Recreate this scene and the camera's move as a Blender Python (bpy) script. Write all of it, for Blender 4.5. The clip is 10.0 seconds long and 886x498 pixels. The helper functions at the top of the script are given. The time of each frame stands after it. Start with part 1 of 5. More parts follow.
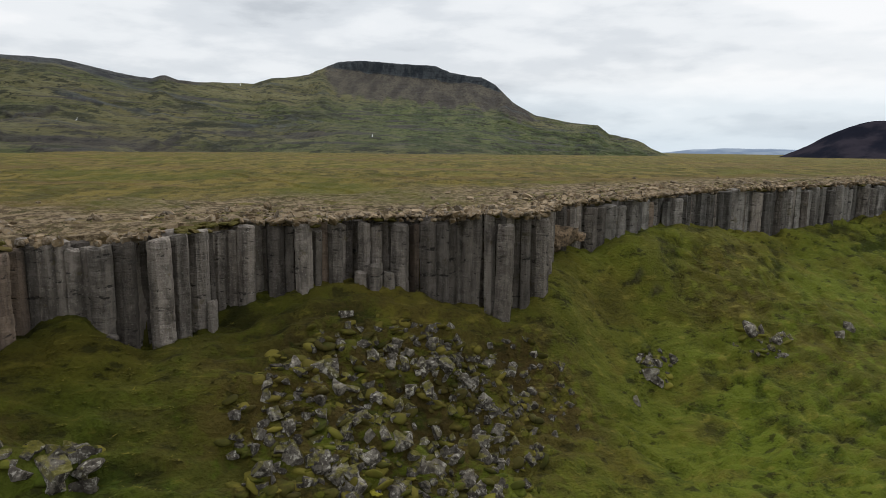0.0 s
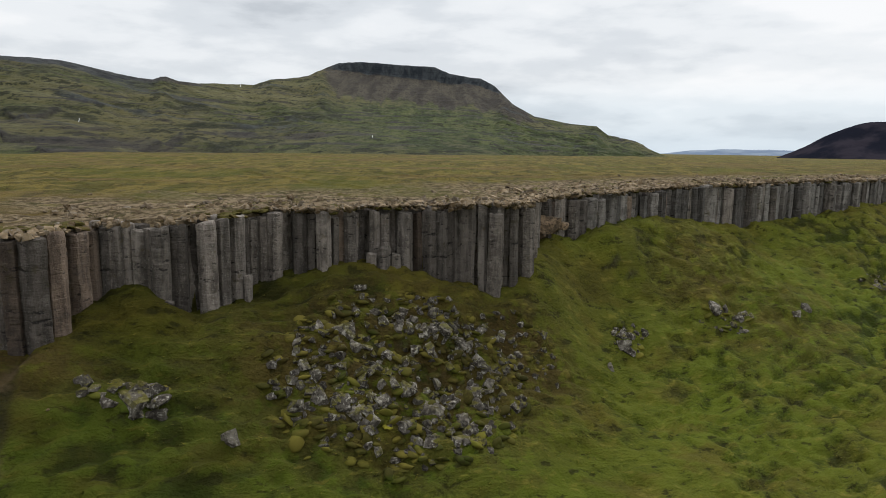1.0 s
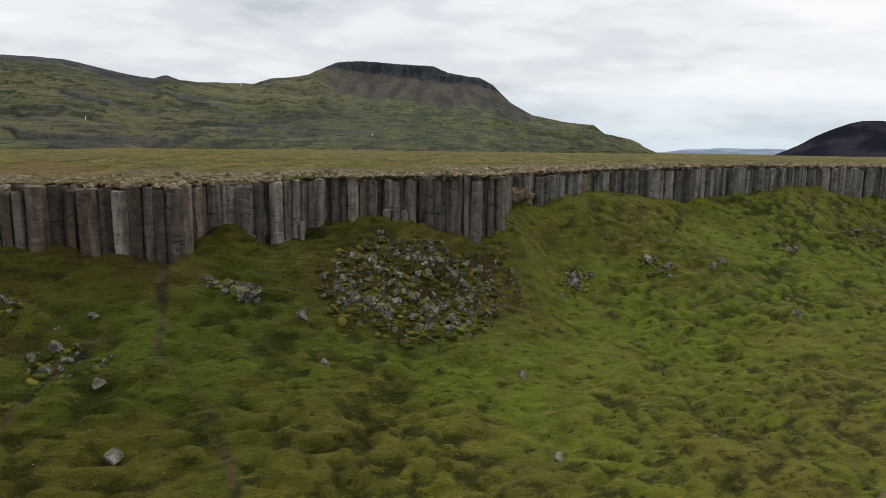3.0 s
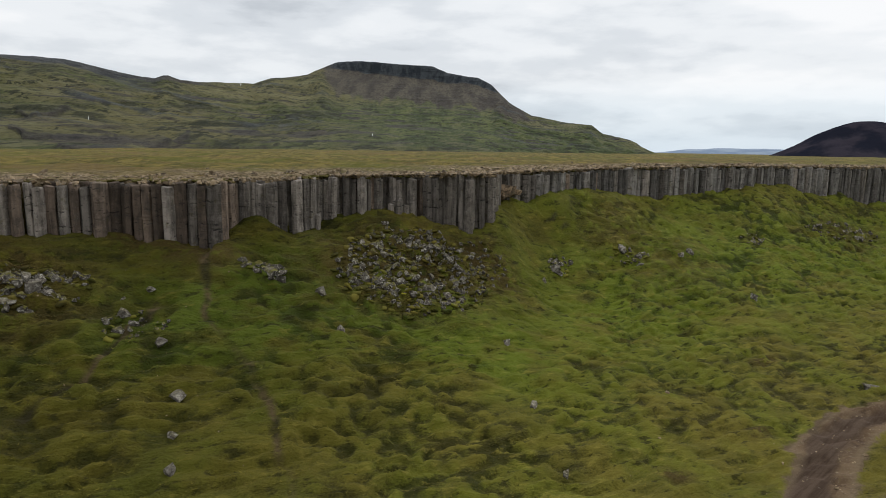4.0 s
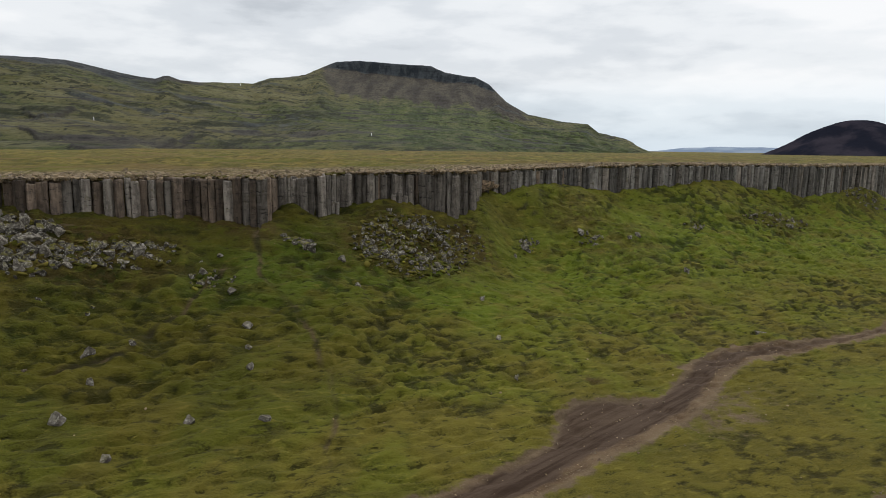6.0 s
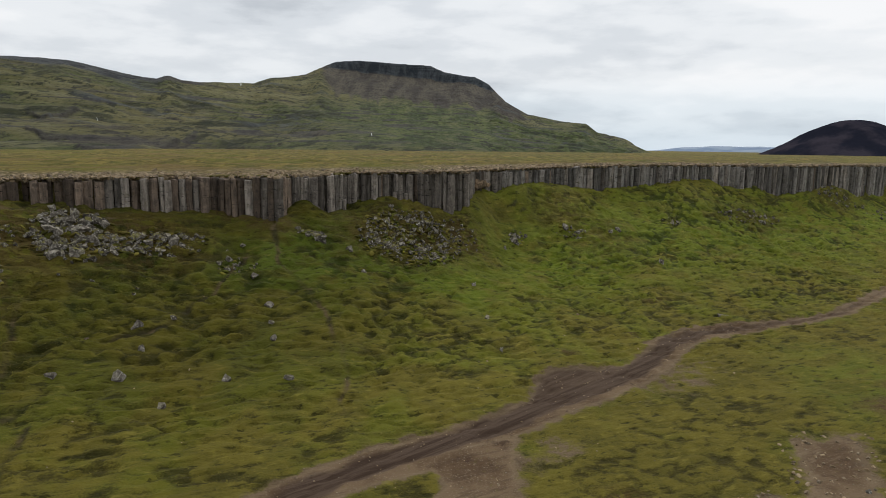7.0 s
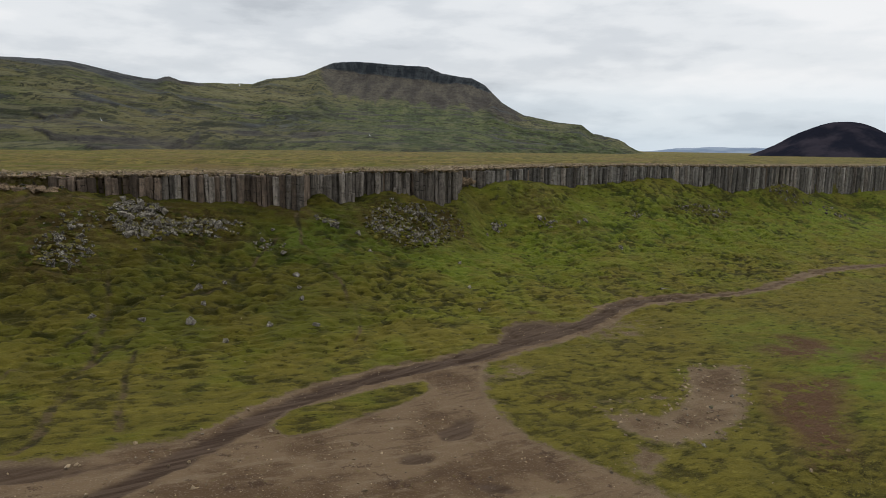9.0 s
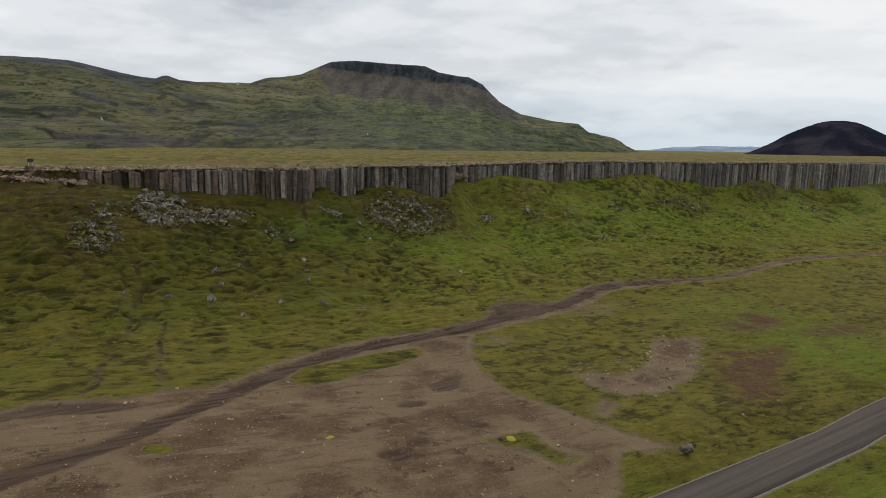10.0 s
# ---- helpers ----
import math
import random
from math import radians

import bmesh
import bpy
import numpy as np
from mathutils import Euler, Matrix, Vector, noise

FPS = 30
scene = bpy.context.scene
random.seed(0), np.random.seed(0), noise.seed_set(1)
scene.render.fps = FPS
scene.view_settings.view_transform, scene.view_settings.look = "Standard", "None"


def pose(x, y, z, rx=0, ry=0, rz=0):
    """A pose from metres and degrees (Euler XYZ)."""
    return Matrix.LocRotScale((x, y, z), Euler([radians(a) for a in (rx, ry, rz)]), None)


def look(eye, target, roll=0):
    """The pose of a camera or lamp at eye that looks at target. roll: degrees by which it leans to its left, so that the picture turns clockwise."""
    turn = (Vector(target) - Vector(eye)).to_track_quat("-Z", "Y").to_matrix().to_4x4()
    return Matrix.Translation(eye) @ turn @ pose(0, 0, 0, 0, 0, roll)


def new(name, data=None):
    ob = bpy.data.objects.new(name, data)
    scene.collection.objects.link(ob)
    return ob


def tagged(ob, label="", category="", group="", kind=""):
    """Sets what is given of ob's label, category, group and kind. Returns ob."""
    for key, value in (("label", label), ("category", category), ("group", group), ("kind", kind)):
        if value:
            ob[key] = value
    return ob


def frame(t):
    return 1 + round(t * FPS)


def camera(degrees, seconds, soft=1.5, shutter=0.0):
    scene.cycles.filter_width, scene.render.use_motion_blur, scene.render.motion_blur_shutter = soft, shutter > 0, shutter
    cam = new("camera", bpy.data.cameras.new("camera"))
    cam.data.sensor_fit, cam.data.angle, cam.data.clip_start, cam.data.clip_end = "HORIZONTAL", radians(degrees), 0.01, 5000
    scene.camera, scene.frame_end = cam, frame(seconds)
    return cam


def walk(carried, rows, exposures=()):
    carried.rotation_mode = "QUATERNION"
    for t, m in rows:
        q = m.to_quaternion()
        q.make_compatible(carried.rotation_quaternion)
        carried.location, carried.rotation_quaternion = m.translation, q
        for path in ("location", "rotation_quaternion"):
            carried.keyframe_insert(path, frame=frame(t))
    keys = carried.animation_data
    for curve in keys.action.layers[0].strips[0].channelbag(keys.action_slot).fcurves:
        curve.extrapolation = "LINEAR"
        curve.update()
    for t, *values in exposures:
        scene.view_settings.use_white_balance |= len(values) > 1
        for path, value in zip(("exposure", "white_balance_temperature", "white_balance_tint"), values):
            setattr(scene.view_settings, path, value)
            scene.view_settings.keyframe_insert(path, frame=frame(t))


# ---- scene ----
# ---------------------------------------------------------------- camera
cam = camera(69.3, 10.0, soft=0.6)
PATH = [
    (0, (-0.208, -0.735, 24.09), (-0.197, 1.241, 23.779), 0.8),
    (0.5, (-0.215, -3.961, 24.162), (-0.204, -1.986, 23.852), 0.8),
    (1, (-0.222, -7.656, 23.94), (-0.209, -5.68, 23.632), 0.8),
    (1.5, (-0.136, -11.883, 23.017), (-0.123, -9.907, 22.705), 0.8),
    (2, (-0.012, -16.628, 22.422), (0.002, -14.652, 22.11), 0.8),
    (2.5, (0.056, -21.688, 22.474), (0.071, -19.712, 22.163), 0.8),
    (4, (0.245, -36.682, 22.91), (0.265, -34.707, 22.598), 0.9),
    (4.5, (0.437, -41.853, 23.061), (0.458, -39.877, 22.749), 0.8),
    (5, (0.641, -47.145, 23.171), (0.662, -45.17, 22.858), 0.8),
    (5.5, (0.872, -52.365, 23.302), (0.895, -50.39, 22.988), 0.8),
    (7, (1.548, -68.429, 24.058), (1.574, -66.455, 23.741), 0.8),
    (7.5, (1.729, -73.826, 24.229), (1.756, -71.851, 23.912), 0.8),
    (8, (1.923, -79.205, 24.394), (1.953, -77.231, 24.078), 0.8),
    (8.5, (2.112, -84.514, 24.54), (2.145, -82.539, 24.224), 0.9),
    (9, (2.332, -89.788, 24.615), (2.367, -87.813, 24.299), 0.9),
    (9.5, (2.566, -95.123, 24.573), (2.605, -93.149, 24.258), 1.0),
    (10, (2.942, -100.41, 24.284), (2.984, -98.436, 23.965), 0.9),
]
walk(cam, [(t, look(eye, target, roll)) for t, eye, target, roll in PATH], [(0, 0.0), (5.5, 0.0), (7.5, -0.06), (10, -0.13)])

# ---------------------------------------------------------------- light
SUN_AZ, SUN_EL = 20.0, 46.0
world = bpy.data.worlds.new("overcast")
scene.world = world
world.use_nodes = True
wn, wl = world.node_tree.nodes, world.node_tree.links
wn.clear()
w_out = wn.new("ShaderNodeOutputWorld")
w_bg = wn.new("ShaderNodeBackground")
w_sky = wn.new("ShaderNodeTexSky")
w_sky.sky_type, w_sky.sun_disc = "NISHITA", False
w_sky.sun_elevation, w_sky.sun_rotation = radians(SUN_EL), radians(SUN_AZ)
w_co = wn.new("ShaderNodeTexCoord")


def cloud_noise(scale, stretch, shift, detail, rough):
    m = wn.new("ShaderNodeMapping")
    m.inputs["Scale"].default_value, m.inputs["Location"].default_value = stretch, shift
    n = wn.new("ShaderNodeTexNoise")
    n.inputs["Scale"].default_value, n.inputs["Detail"].default_value, n.inputs["Roughness"].default_value = scale, detail, rough
    wl.new(w_co.outputs["Generated"], m.inputs["Vector"])
    wl.new(m.outputs["Vector"], n.inputs["Vector"])
    return n.outputs["Fac"]


def sky_ramp(source, stops):
    r = wn.new("ShaderNodeValToRGB")
    r.color_ramp.interpolation = "EASE"
    while len(r.color_ramp.elements) < len(stops):
        r.color_ramp.elements.new(0.5)
    for e, (p, c) in zip(r.color_ramp.elements, stops):
        e.position, e.color = p, (*c, 1)
    wl.new(source, r.inputs["Fac"])
    return r.outputs["Color"]


def sky_mix(mode, fac, a, b):
    n = wn.new("ShaderNodeMix")
    n.data_type, n.blend_type = "RGBA", mode
    for key, v in (("Factor", fac), ("A", a), ("B", b)):
        if isinstance(v, float):
            n.inputs[key].default_value = v
        elif isinstance(v, tuple):
            n.inputs[key].default_value = (*v, 1)
        else:
            wl.new(v, n.inputs[key])
    return n.outputs["Result"]


# broad cloud masses with smaller lumps on them
big = cloud_noise(2.5, (1.0, 1.0, 4.4), (2.35, 0.4, 0.9), 3.0, 0.5)
small = cloud_noise(6.5, (1.0, 1.0, 3.6), (0.2, 1.4, 0.3), 6.0, 0.55)
lumps = sky_mix("MIX", 0.34, big, small)
clouds = sky_ramp(lumps, [(0.35, (0.60, 0.64, 0.685)), (0.43, (0.775, 0.815, 0.855)), (0.51, (0.92, 0.95, 0.975)), (0.60, (1.03, 1.04, 1.05))])
w_sep = wn.new("ShaderNodeSeparateXYZ")
wl.new(w_co.outputs["Generated"], w_sep.inputs[0])
# bluer towards the horizon, and brighter overhead as an overcast sky is
clouds = sky_mix("MULTIPLY", 1.0, clouds, sky_ramp(w_sep.outputs["Z"], [(0.0, (0.80, 0.885, 0.95)), (0.05, (0.90, 0.95, 0.985)), (0.11, (1.0, 1.0, 1.0)), (0.24, (1.0, 1.0, 1.0))]))
clouds = sky_mix("MULTIPLY", 1.0, clouds, sky_ramp(w_sep.outputs["Z"], [(0.24, (0.655, 0.655, 0.655)), (0.9, (1.0, 1.0, 1.0))]))
clouds = sky_mix("MULTIPLY", 1.0, clouds, (1.44, 1.44, 1.45))
clear = sky_mix("MULTIPLY", 1.0, w_sky.outputs["Color"], (0.07, 0.07, 0.07))
wl.new(sky_mix("MIX", 0.95, clear, clouds), w_bg.inputs["Color"])
wl.new(w_bg.outputs["Background"], w_out.inputs["Surface"])
w_bg.inputs["Strength"].default_value = 1.0

sun = new("sun", bpy.data.lights.new("sun", "SUN"))
sun.data.energy, sun.data.angle, sun.data.color = 1.5, radians(10), (1.0, 0.95, 0.88)
sun.matrix_world = look((0, 0, 0), (-math.sin(radians(SUN_AZ)) * math.cos(radians(SUN_EL)), -math.cos(radians(SUN_AZ)) * math.cos(radians(SUN_EL)), -math.sin(radians(SUN_EL))))


# ---------------------------------------------------------------- numeric noise
def lattice(ix, iy, seed):
    h = (ix.astype(np.int64) * 374761393 + iy.astype(np.int64) * 668265263 + seed * 1442695041) & 0xFFFFFFFF
    h = ((h ^ (h >> 13)) * 1274126177) & 0xFFFFFFFF
    return ((h ^ (h >> 16)) & 0xFFFFFF) / float(0xFFFFFF)


def vnoise(x, y, seed=0):
    ix, iy = np.floor(x), np.floor(y)
    fx, fy = x - ix, y - iy
    ux, uy = fx * fx * fx * (fx * (fx * 6 - 15) + 10), fy * fy * fy * (fy * (fy * 6 - 15) + 10)
    a, b = lattice(ix, iy, seed), lattice(ix + 1, iy, seed)
    c, d = lattice(ix, iy + 1, seed), lattice(ix + 1, iy + 1, seed)
    return (a + (b - a) * ux) * (1 - uy) + (c + (d - c) * ux) * uy


def fbm(x, y, octaves=4, seed=0, gain=0.5):
    total, amp, norm = 0.0, 1.0, 0.0
    for k in range(octaves):
        total = total + amp * vnoise(x * 2.03 ** k + 17.1 * k, y * 2.03 ** k - 9.7 * k, seed + k)
        norm += amp
        amp *= gain
    return total / norm


def smooth(e0, e1, v):
    u = np.clip((v - e0) / (e1 - e0), 0, 1)
    return u * u * (3 - 2 * u)


# ---------------------------------------------------------------- materials
class Mat:
    """A node material under construction, with short ways to add nodes."""

    def __init__(self, name):
        self.m = bpy.data.materials.new(name)
        self.m.use_nodes = True
        self.t = self.m.node_tree
        self.t.nodes.clear()
        self.out = self.t.nodes.new("ShaderNodeOutputMaterial")
        self.b = self.t.nodes.new("ShaderNodeBsdfPrincipled")
        self.t.links.new(self.b.outputs["BSDF"], self.out.inputs["Surface"])
        self.co = self.t.nodes.new("ShaderNodeNewGeometry").outputs["Position"]

    def link(self, a, b):
        self.t.links.new(a, b)

    def local(self):
        self.co = self.t.nodes.new("ShaderNodeTexCoord").outputs["Object"]
        return self

    def mapped(self, scale, rot=(0, 0, 0)):
        n = self.t.nodes.new("ShaderNodeMapping")
        if any(rot):
            n.vector_type = "TEXTURE"
            scale = [1 / v for v in scale]
        n.inputs["Scale"].default_value = scale
        n.inputs["Rotation"].default_value = [radians(a) for a in rot]
        self.link(self.co, n.inputs["Vector"])
        return n.outputs["Vector"]

    def noise(self, scale, detail=4.0, rough=0.55, vec=None, distort=0.0):
        n = self.t.nodes.new("ShaderNodeTexNoise")
        n.inputs["Scale"].default_value, n.inputs["Detail"].default_value = scale, detail
        n.inputs["Roughness"].default_value, n.inputs["Distortion"].default_value = rough, distort
        self.link(vec or self.co, n.inputs["Vector"])
        spread = self.t.nodes.new("ShaderNodeMapRange")
        spread.inputs["From Min"].default_value, spread.inputs["From Max"].default_value = 0.25, 0.75
        self.link(n.outputs["Fac"], spread.inputs["Value"])
        return spread.outputs["Result"]

    def cells(self, scale, vec=None, feature="F1"):
        n = self.t.nodes.new("ShaderNodeTexVoronoi")
        n.feature = feature
        n.inputs["Scale"].default_value = scale
        self.link(vec or self.co, n.inputs["Vector"])
        return n.outputs["Distance"]

    def band(self, fac, lo, hi, a=0.0, b=1.0):
        n = self.t.nodes.new("ShaderNodeMapRange")
        n.interpolation_type = "SMOOTHSTEP"
        for key, v in (("From Min", lo), ("From Max", hi), ("To Min", a), ("To Max", b)):
            n.inputs[key].default_value = v
        self.link(fac, n.inputs["Value"])
        return n.outputs["Result"]

    def math(self, op, a, b):
        n = self.t.nodes.new("ShaderNodeMath")
        n.operation = op
        for i, v in enumerate((a, b)):
            if isinstance(v, (int, float)):
                n.inputs[i].default_value = v
            else:
                self.link(v, n.inputs[i])
        return n.outputs[0]

    def attr(self, name):
        n = self.t.nodes.new("ShaderNodeAttribute")
        n.attribute_name = name
        return n.outputs["Fac"]

    def mix(self, fac, a, b, mode="MIX"):
        n = self.t.nodes.new("ShaderNodeMix")
        n.data_type, n.blend_type = "RGBA", mode
        for key, v in (("Factor", fac), ("A", a), ("B", b)):
            if isinstance(v, (int, float)):
                n.inputs[key].default_value = v
            elif isinstance(v, tuple):
                n.inputs[key].default_value = (*v, 1)
            else:
                self.link(v, n.inputs[key])
        return n.outputs["Result"]

    def random(self):
        return self.t.nodes.new("ShaderNodeObjectInfo").outputs["Random"]

    def island(self):
        return self.t.nodes.new("ShaderNodeNewGeometry").outputs["Random Per Island"]

    def normal_z(self):
        g = self.t.nodes.new("ShaderNodeNewGeometry")
        s = self.t.nodes.new("ShaderNodeSeparateXYZ")
        self.link(g.outputs["Normal"], s.inputs[0])
        return s.outputs["Z"]

    def done(self, color, rough=0.9, bump=None, strength=0.4, dist=0.1, spec=0.25):
        if isinstance(color, tuple):
            self.b.inputs["Base Color"].default_value = (*color, 1)
        else:
            self.link(color, self.b.inputs["Base Color"])
        self.b.inputs["Roughness"].default_value = rough
        self.b.inputs["Specular IOR Level"].default_value = spec
        if bump is not None:
            n = self.t.nodes.new("ShaderNodeBump")
            n.inputs["Strength"].default_value, n.inputs["Distance"].default_value = strength, dist
            self.link(bump, n.inputs["Height"])
            self.link(n.outputs["Normal"], self.b.inputs["Normal"])
        return self.m


def moor_colour(k):
    """Grass, moss and sedge of the slopes, the shade between hummocks put into their colour; shared by the ground and
    its tussocks.
    """
    along = k.mapped((0.5, 1.2, 0.9), (0, 0, 24))
    fine, mid = k.noise(5.0, 5, 0.66), k.noise(1.2, 5, 0.62, vec=along)
    wide, tone = k.noise(0.09, 4), k.noise(0.33, 5, 0.58, vec=along)
    # tops are drier grass; hollow colours also carry the shade between hummocks
    crown_light = k.math("ADD", k.attr("hum"), k.math("MULTIPLY", k.math("SUBTRACT", fine, 0.5), 0.30))
    crown_light = k.band(k.math("ADD", crown_light, k.math("MULTIPLY", k.math("SUBTRACT", mid, 0.5), 0.36)), 0.20, 0.64)
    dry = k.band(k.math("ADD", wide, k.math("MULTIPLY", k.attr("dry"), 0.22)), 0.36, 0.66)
    grass = k.mix(crown_light, k.mix(dry, (0.032, 0.034, 0.0059), (0.041, 0.035, 0.0078)), k.mix(dry, (0.117, 0.120, 0.0147), (0.132, 0.112, 0.0186)))
    moss = k.mix(crown_light, k.mix(dry, (0.021, 0.022, 0.0036), (0.032, 0.028, 0.0050)), k.mix(dry, (0.058, 0.058, 0.0071), (0.080, 0.067, 0.0093)))
    grass = k.mix(k.band(k.noise(0.22, 6, 0.62), 0.46, 0.66, 0.0, 0.6), grass, k.mix(crown_light, (0.034, 0.032, 0.0078), (0.085, 0.075, 0.0147)))
    # this attribute only blends towards the darker set of slope colours
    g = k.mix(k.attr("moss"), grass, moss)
    green = k.mix(crown_light, (0.036, 0.051, 0.0058), k.mix(k.attr("moss"), (0.102, 0.131, 0.0117), (0.065, 0.087, 0.0083)))
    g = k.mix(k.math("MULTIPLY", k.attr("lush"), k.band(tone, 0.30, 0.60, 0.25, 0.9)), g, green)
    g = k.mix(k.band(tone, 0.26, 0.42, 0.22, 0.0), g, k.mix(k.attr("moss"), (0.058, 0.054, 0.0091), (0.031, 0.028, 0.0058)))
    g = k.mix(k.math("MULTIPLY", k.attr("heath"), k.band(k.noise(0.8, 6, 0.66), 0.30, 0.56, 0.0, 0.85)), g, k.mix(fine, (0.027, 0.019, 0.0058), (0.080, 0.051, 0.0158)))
    g = k.mix(k.band(mid, 0.32, 0.20, 0.0, 0.7), g, (0.022, 0.021, 0.0050))
    g = k.mix(k.band(mid, 0.66, 0.86, 0.0, 0.45), g, k.mix(k.attr("moss"), (0.222, 0.184, 0.0374), (0.129, 0.110, 0.0191)))
    return g, fine, mid, tone


def ground_material():
    k = Mat("moor_ground")
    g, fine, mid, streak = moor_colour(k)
    sedge = k.mapped((0.7, 0.26, 1))
    upper = k.mix(k.band(k.noise(0.35, 7, 0.66, vec=sedge), 0.34, 0.64), (0.078, 0.069, 0.015), (0.155, 0.120, 0.030))
    upper = k.mix(k.band(k.noise(0.9, 7, 0.70, vec=sedge), 0.36, 0.46, 0.65, 0.0), upper, (0.046, 0.038, 0.013))
    upper = k.mix(k.band(k.noise(0.05, 5, 0.6, vec=k.mapped((1, 0.6, 1))), 0.48, 0.70, 0.0, 0.6), upper, (0.083, 0.088, 0.013))
    upper = k.mix(k.band(k.noise(0.035, 5, 0.6, vec=k.mapped((0.5, 1.6, 1))), 0.58, 0.72, 0.0, 0.6), upper, (0.125, 0.082, 0.033))
    g = k.mix(k.attr("upper"), g, upper)
    rim = k.mix(k.band(k.noise(1.6, 6, 0.65), 0.35, 0.65), (0.073, 0.051, 0.028), (0.224, 0.170, 0.104))
    rim = k.mix(k.band(k.cells(2.4), 0.08, 0.35, 0.5, 0.0), rim, (0.238, 0.191, 0.132))
    rim = k.mix(k.band(k.noise(0.7, 6, 0.66), 0.58, 0.70, 0.0, 0.8), rim, (0.046, 0.040, 0.011))
    broken = k.math("MULTIPLY", k.attr("rim"), k.band(k.noise(0.5, 8, 0.7, vec=k.mapped((0.5, 1.3, 1), (0, 0, 30))), 0.22, 0.48))
    g = k.mix(broken, g, rim)
    # trodden gravel: damp and dry patches, drive marks, small stones
    dirt = k.mix(k.band(k.noise(0.16, 6, 0.62), 0.3, 0.7), (0.068, 0.042, 0.0225), (0.116, 0.079, 0.046))
    ruts = k.noise(1.0, 6, 0.62, vec=k.mapped((0.14, 0.75, 1.0), (0, 0, 30)))
    dirt = k.mix(k.band(ruts, 0.40, 0.24, 0.0, 0.5), dirt, (0.050, 0.031, 0.018))
    dirt = k.mix(k.band(ruts, 0.62, 0.80, 0.0, 0.5), dirt, (0.150, 0.111, 0.071))
    dirt = k.mix(k.band(k.noise(0.33, 7, 0.72), 0.36, 0.24, 0.0, 0.8), dirt, (0.038, 0.022, 0.013))
    dirt = k.mix(k.band(k.noise(6.0, 5, 0.72), 0.60, 0.80, 0.0, 0.6), dirt, (0.178, 0.145, 0.109))
    dirt = k.mix(k.band(k.noise(2.2, 6, 0.7), 0.66, 0.80, 0.0, 0.45), dirt, (0.086, 0.070, 0.020))
    lane = k.noise(1.0, 5, 0.6, vec=k.mapped((0.10, 2.2, 1.0), (0, 0, 42)))
    dirt = k.mix(k.attr("wheel"), dirt, k.mix(k.band(lane, 0.3, 0.7), (0.032, 0.0195, 0.0125), (0.062, 0.042, 0.029)))
    dirt = k.mix(k.band(k.attr("dirt"), 0.95, 0.55, 0.0, 0.45), dirt, k.mix(fine, (0.105, 0.076, 0.044), (0.190, 0.145, 0.090)))
    edge = k.math("ADD", k.attr("dirt"), k.math("MULTIPLY", k.math("SUBTRACT", k.noise(0.45, 8, 0.68), 0.5), 0.85))
    # dead grass along the borders
    g = k.mix(k.band(edge, 0.26, 0.46, 0.0, 0.55), g, k.mix(fine, (0.074, 0.061, 0.020), (0.158, 0.125, 0.053)))
    g = k.mix(k.band(edge, 0.42, 0.58), g, dirt)
    red = k.mix(fine, (0.054, 0.029, 0.015), (0.109, 0.061, 0.032))
    g = k.mix(k.math("MULTIPLY", k.attr("red"), k.band(k.noise(0.5, 7, 0.7), 0.30, 0.46)), g, red)
    g = k.mix(k.math("MULTIPLY", k.attr("trail"), k.band(mid, 0.25, 0.50, 0.55, 0.95)), g, k.mix(k.band(k.noise(0.4, 5), 0.4, 0.6), (0.026, 0.022, 0.009), (0.083, 0.059, 0.030)))
    cut = k.mix(k.band(k.noise(2.0, 7, 0.7, vec=k.mapped((1, 1, 0.4))), 0.3, 0.7), (0.013, 0.011, 0.009), (0.050, 0.042, 0.034))
    g = k.mix(k.band(k.normal_z(), 0.50, 0.30), g, cut)
    bump = k.math("ADD", k.math("MULTIPLY", streak, 0.9), k.math("ADD", k.math("MULTIPLY", mid, 0.8), k.math("MULTIPLY", fine, 0.4)))
    bump = k.math("MULTIPLY", bump, k.band(k.attr("dirt"), 0.3, 0.7, 1.0, 0.25))
    return k.done(g, 0.95, bump, 1.0, 0.34, 0.1)


def tussock_material():
    k = Mat("tussock_grass")
    g, fine, mid, streak = moor_colour(k)
    g = k.mix(k.band(k.island(), 0.45, 1.0, 0.0, 0.5), g, (0.188, 0.156, 0.0272))
    return k.done(g, 0.9, spec=0.1)


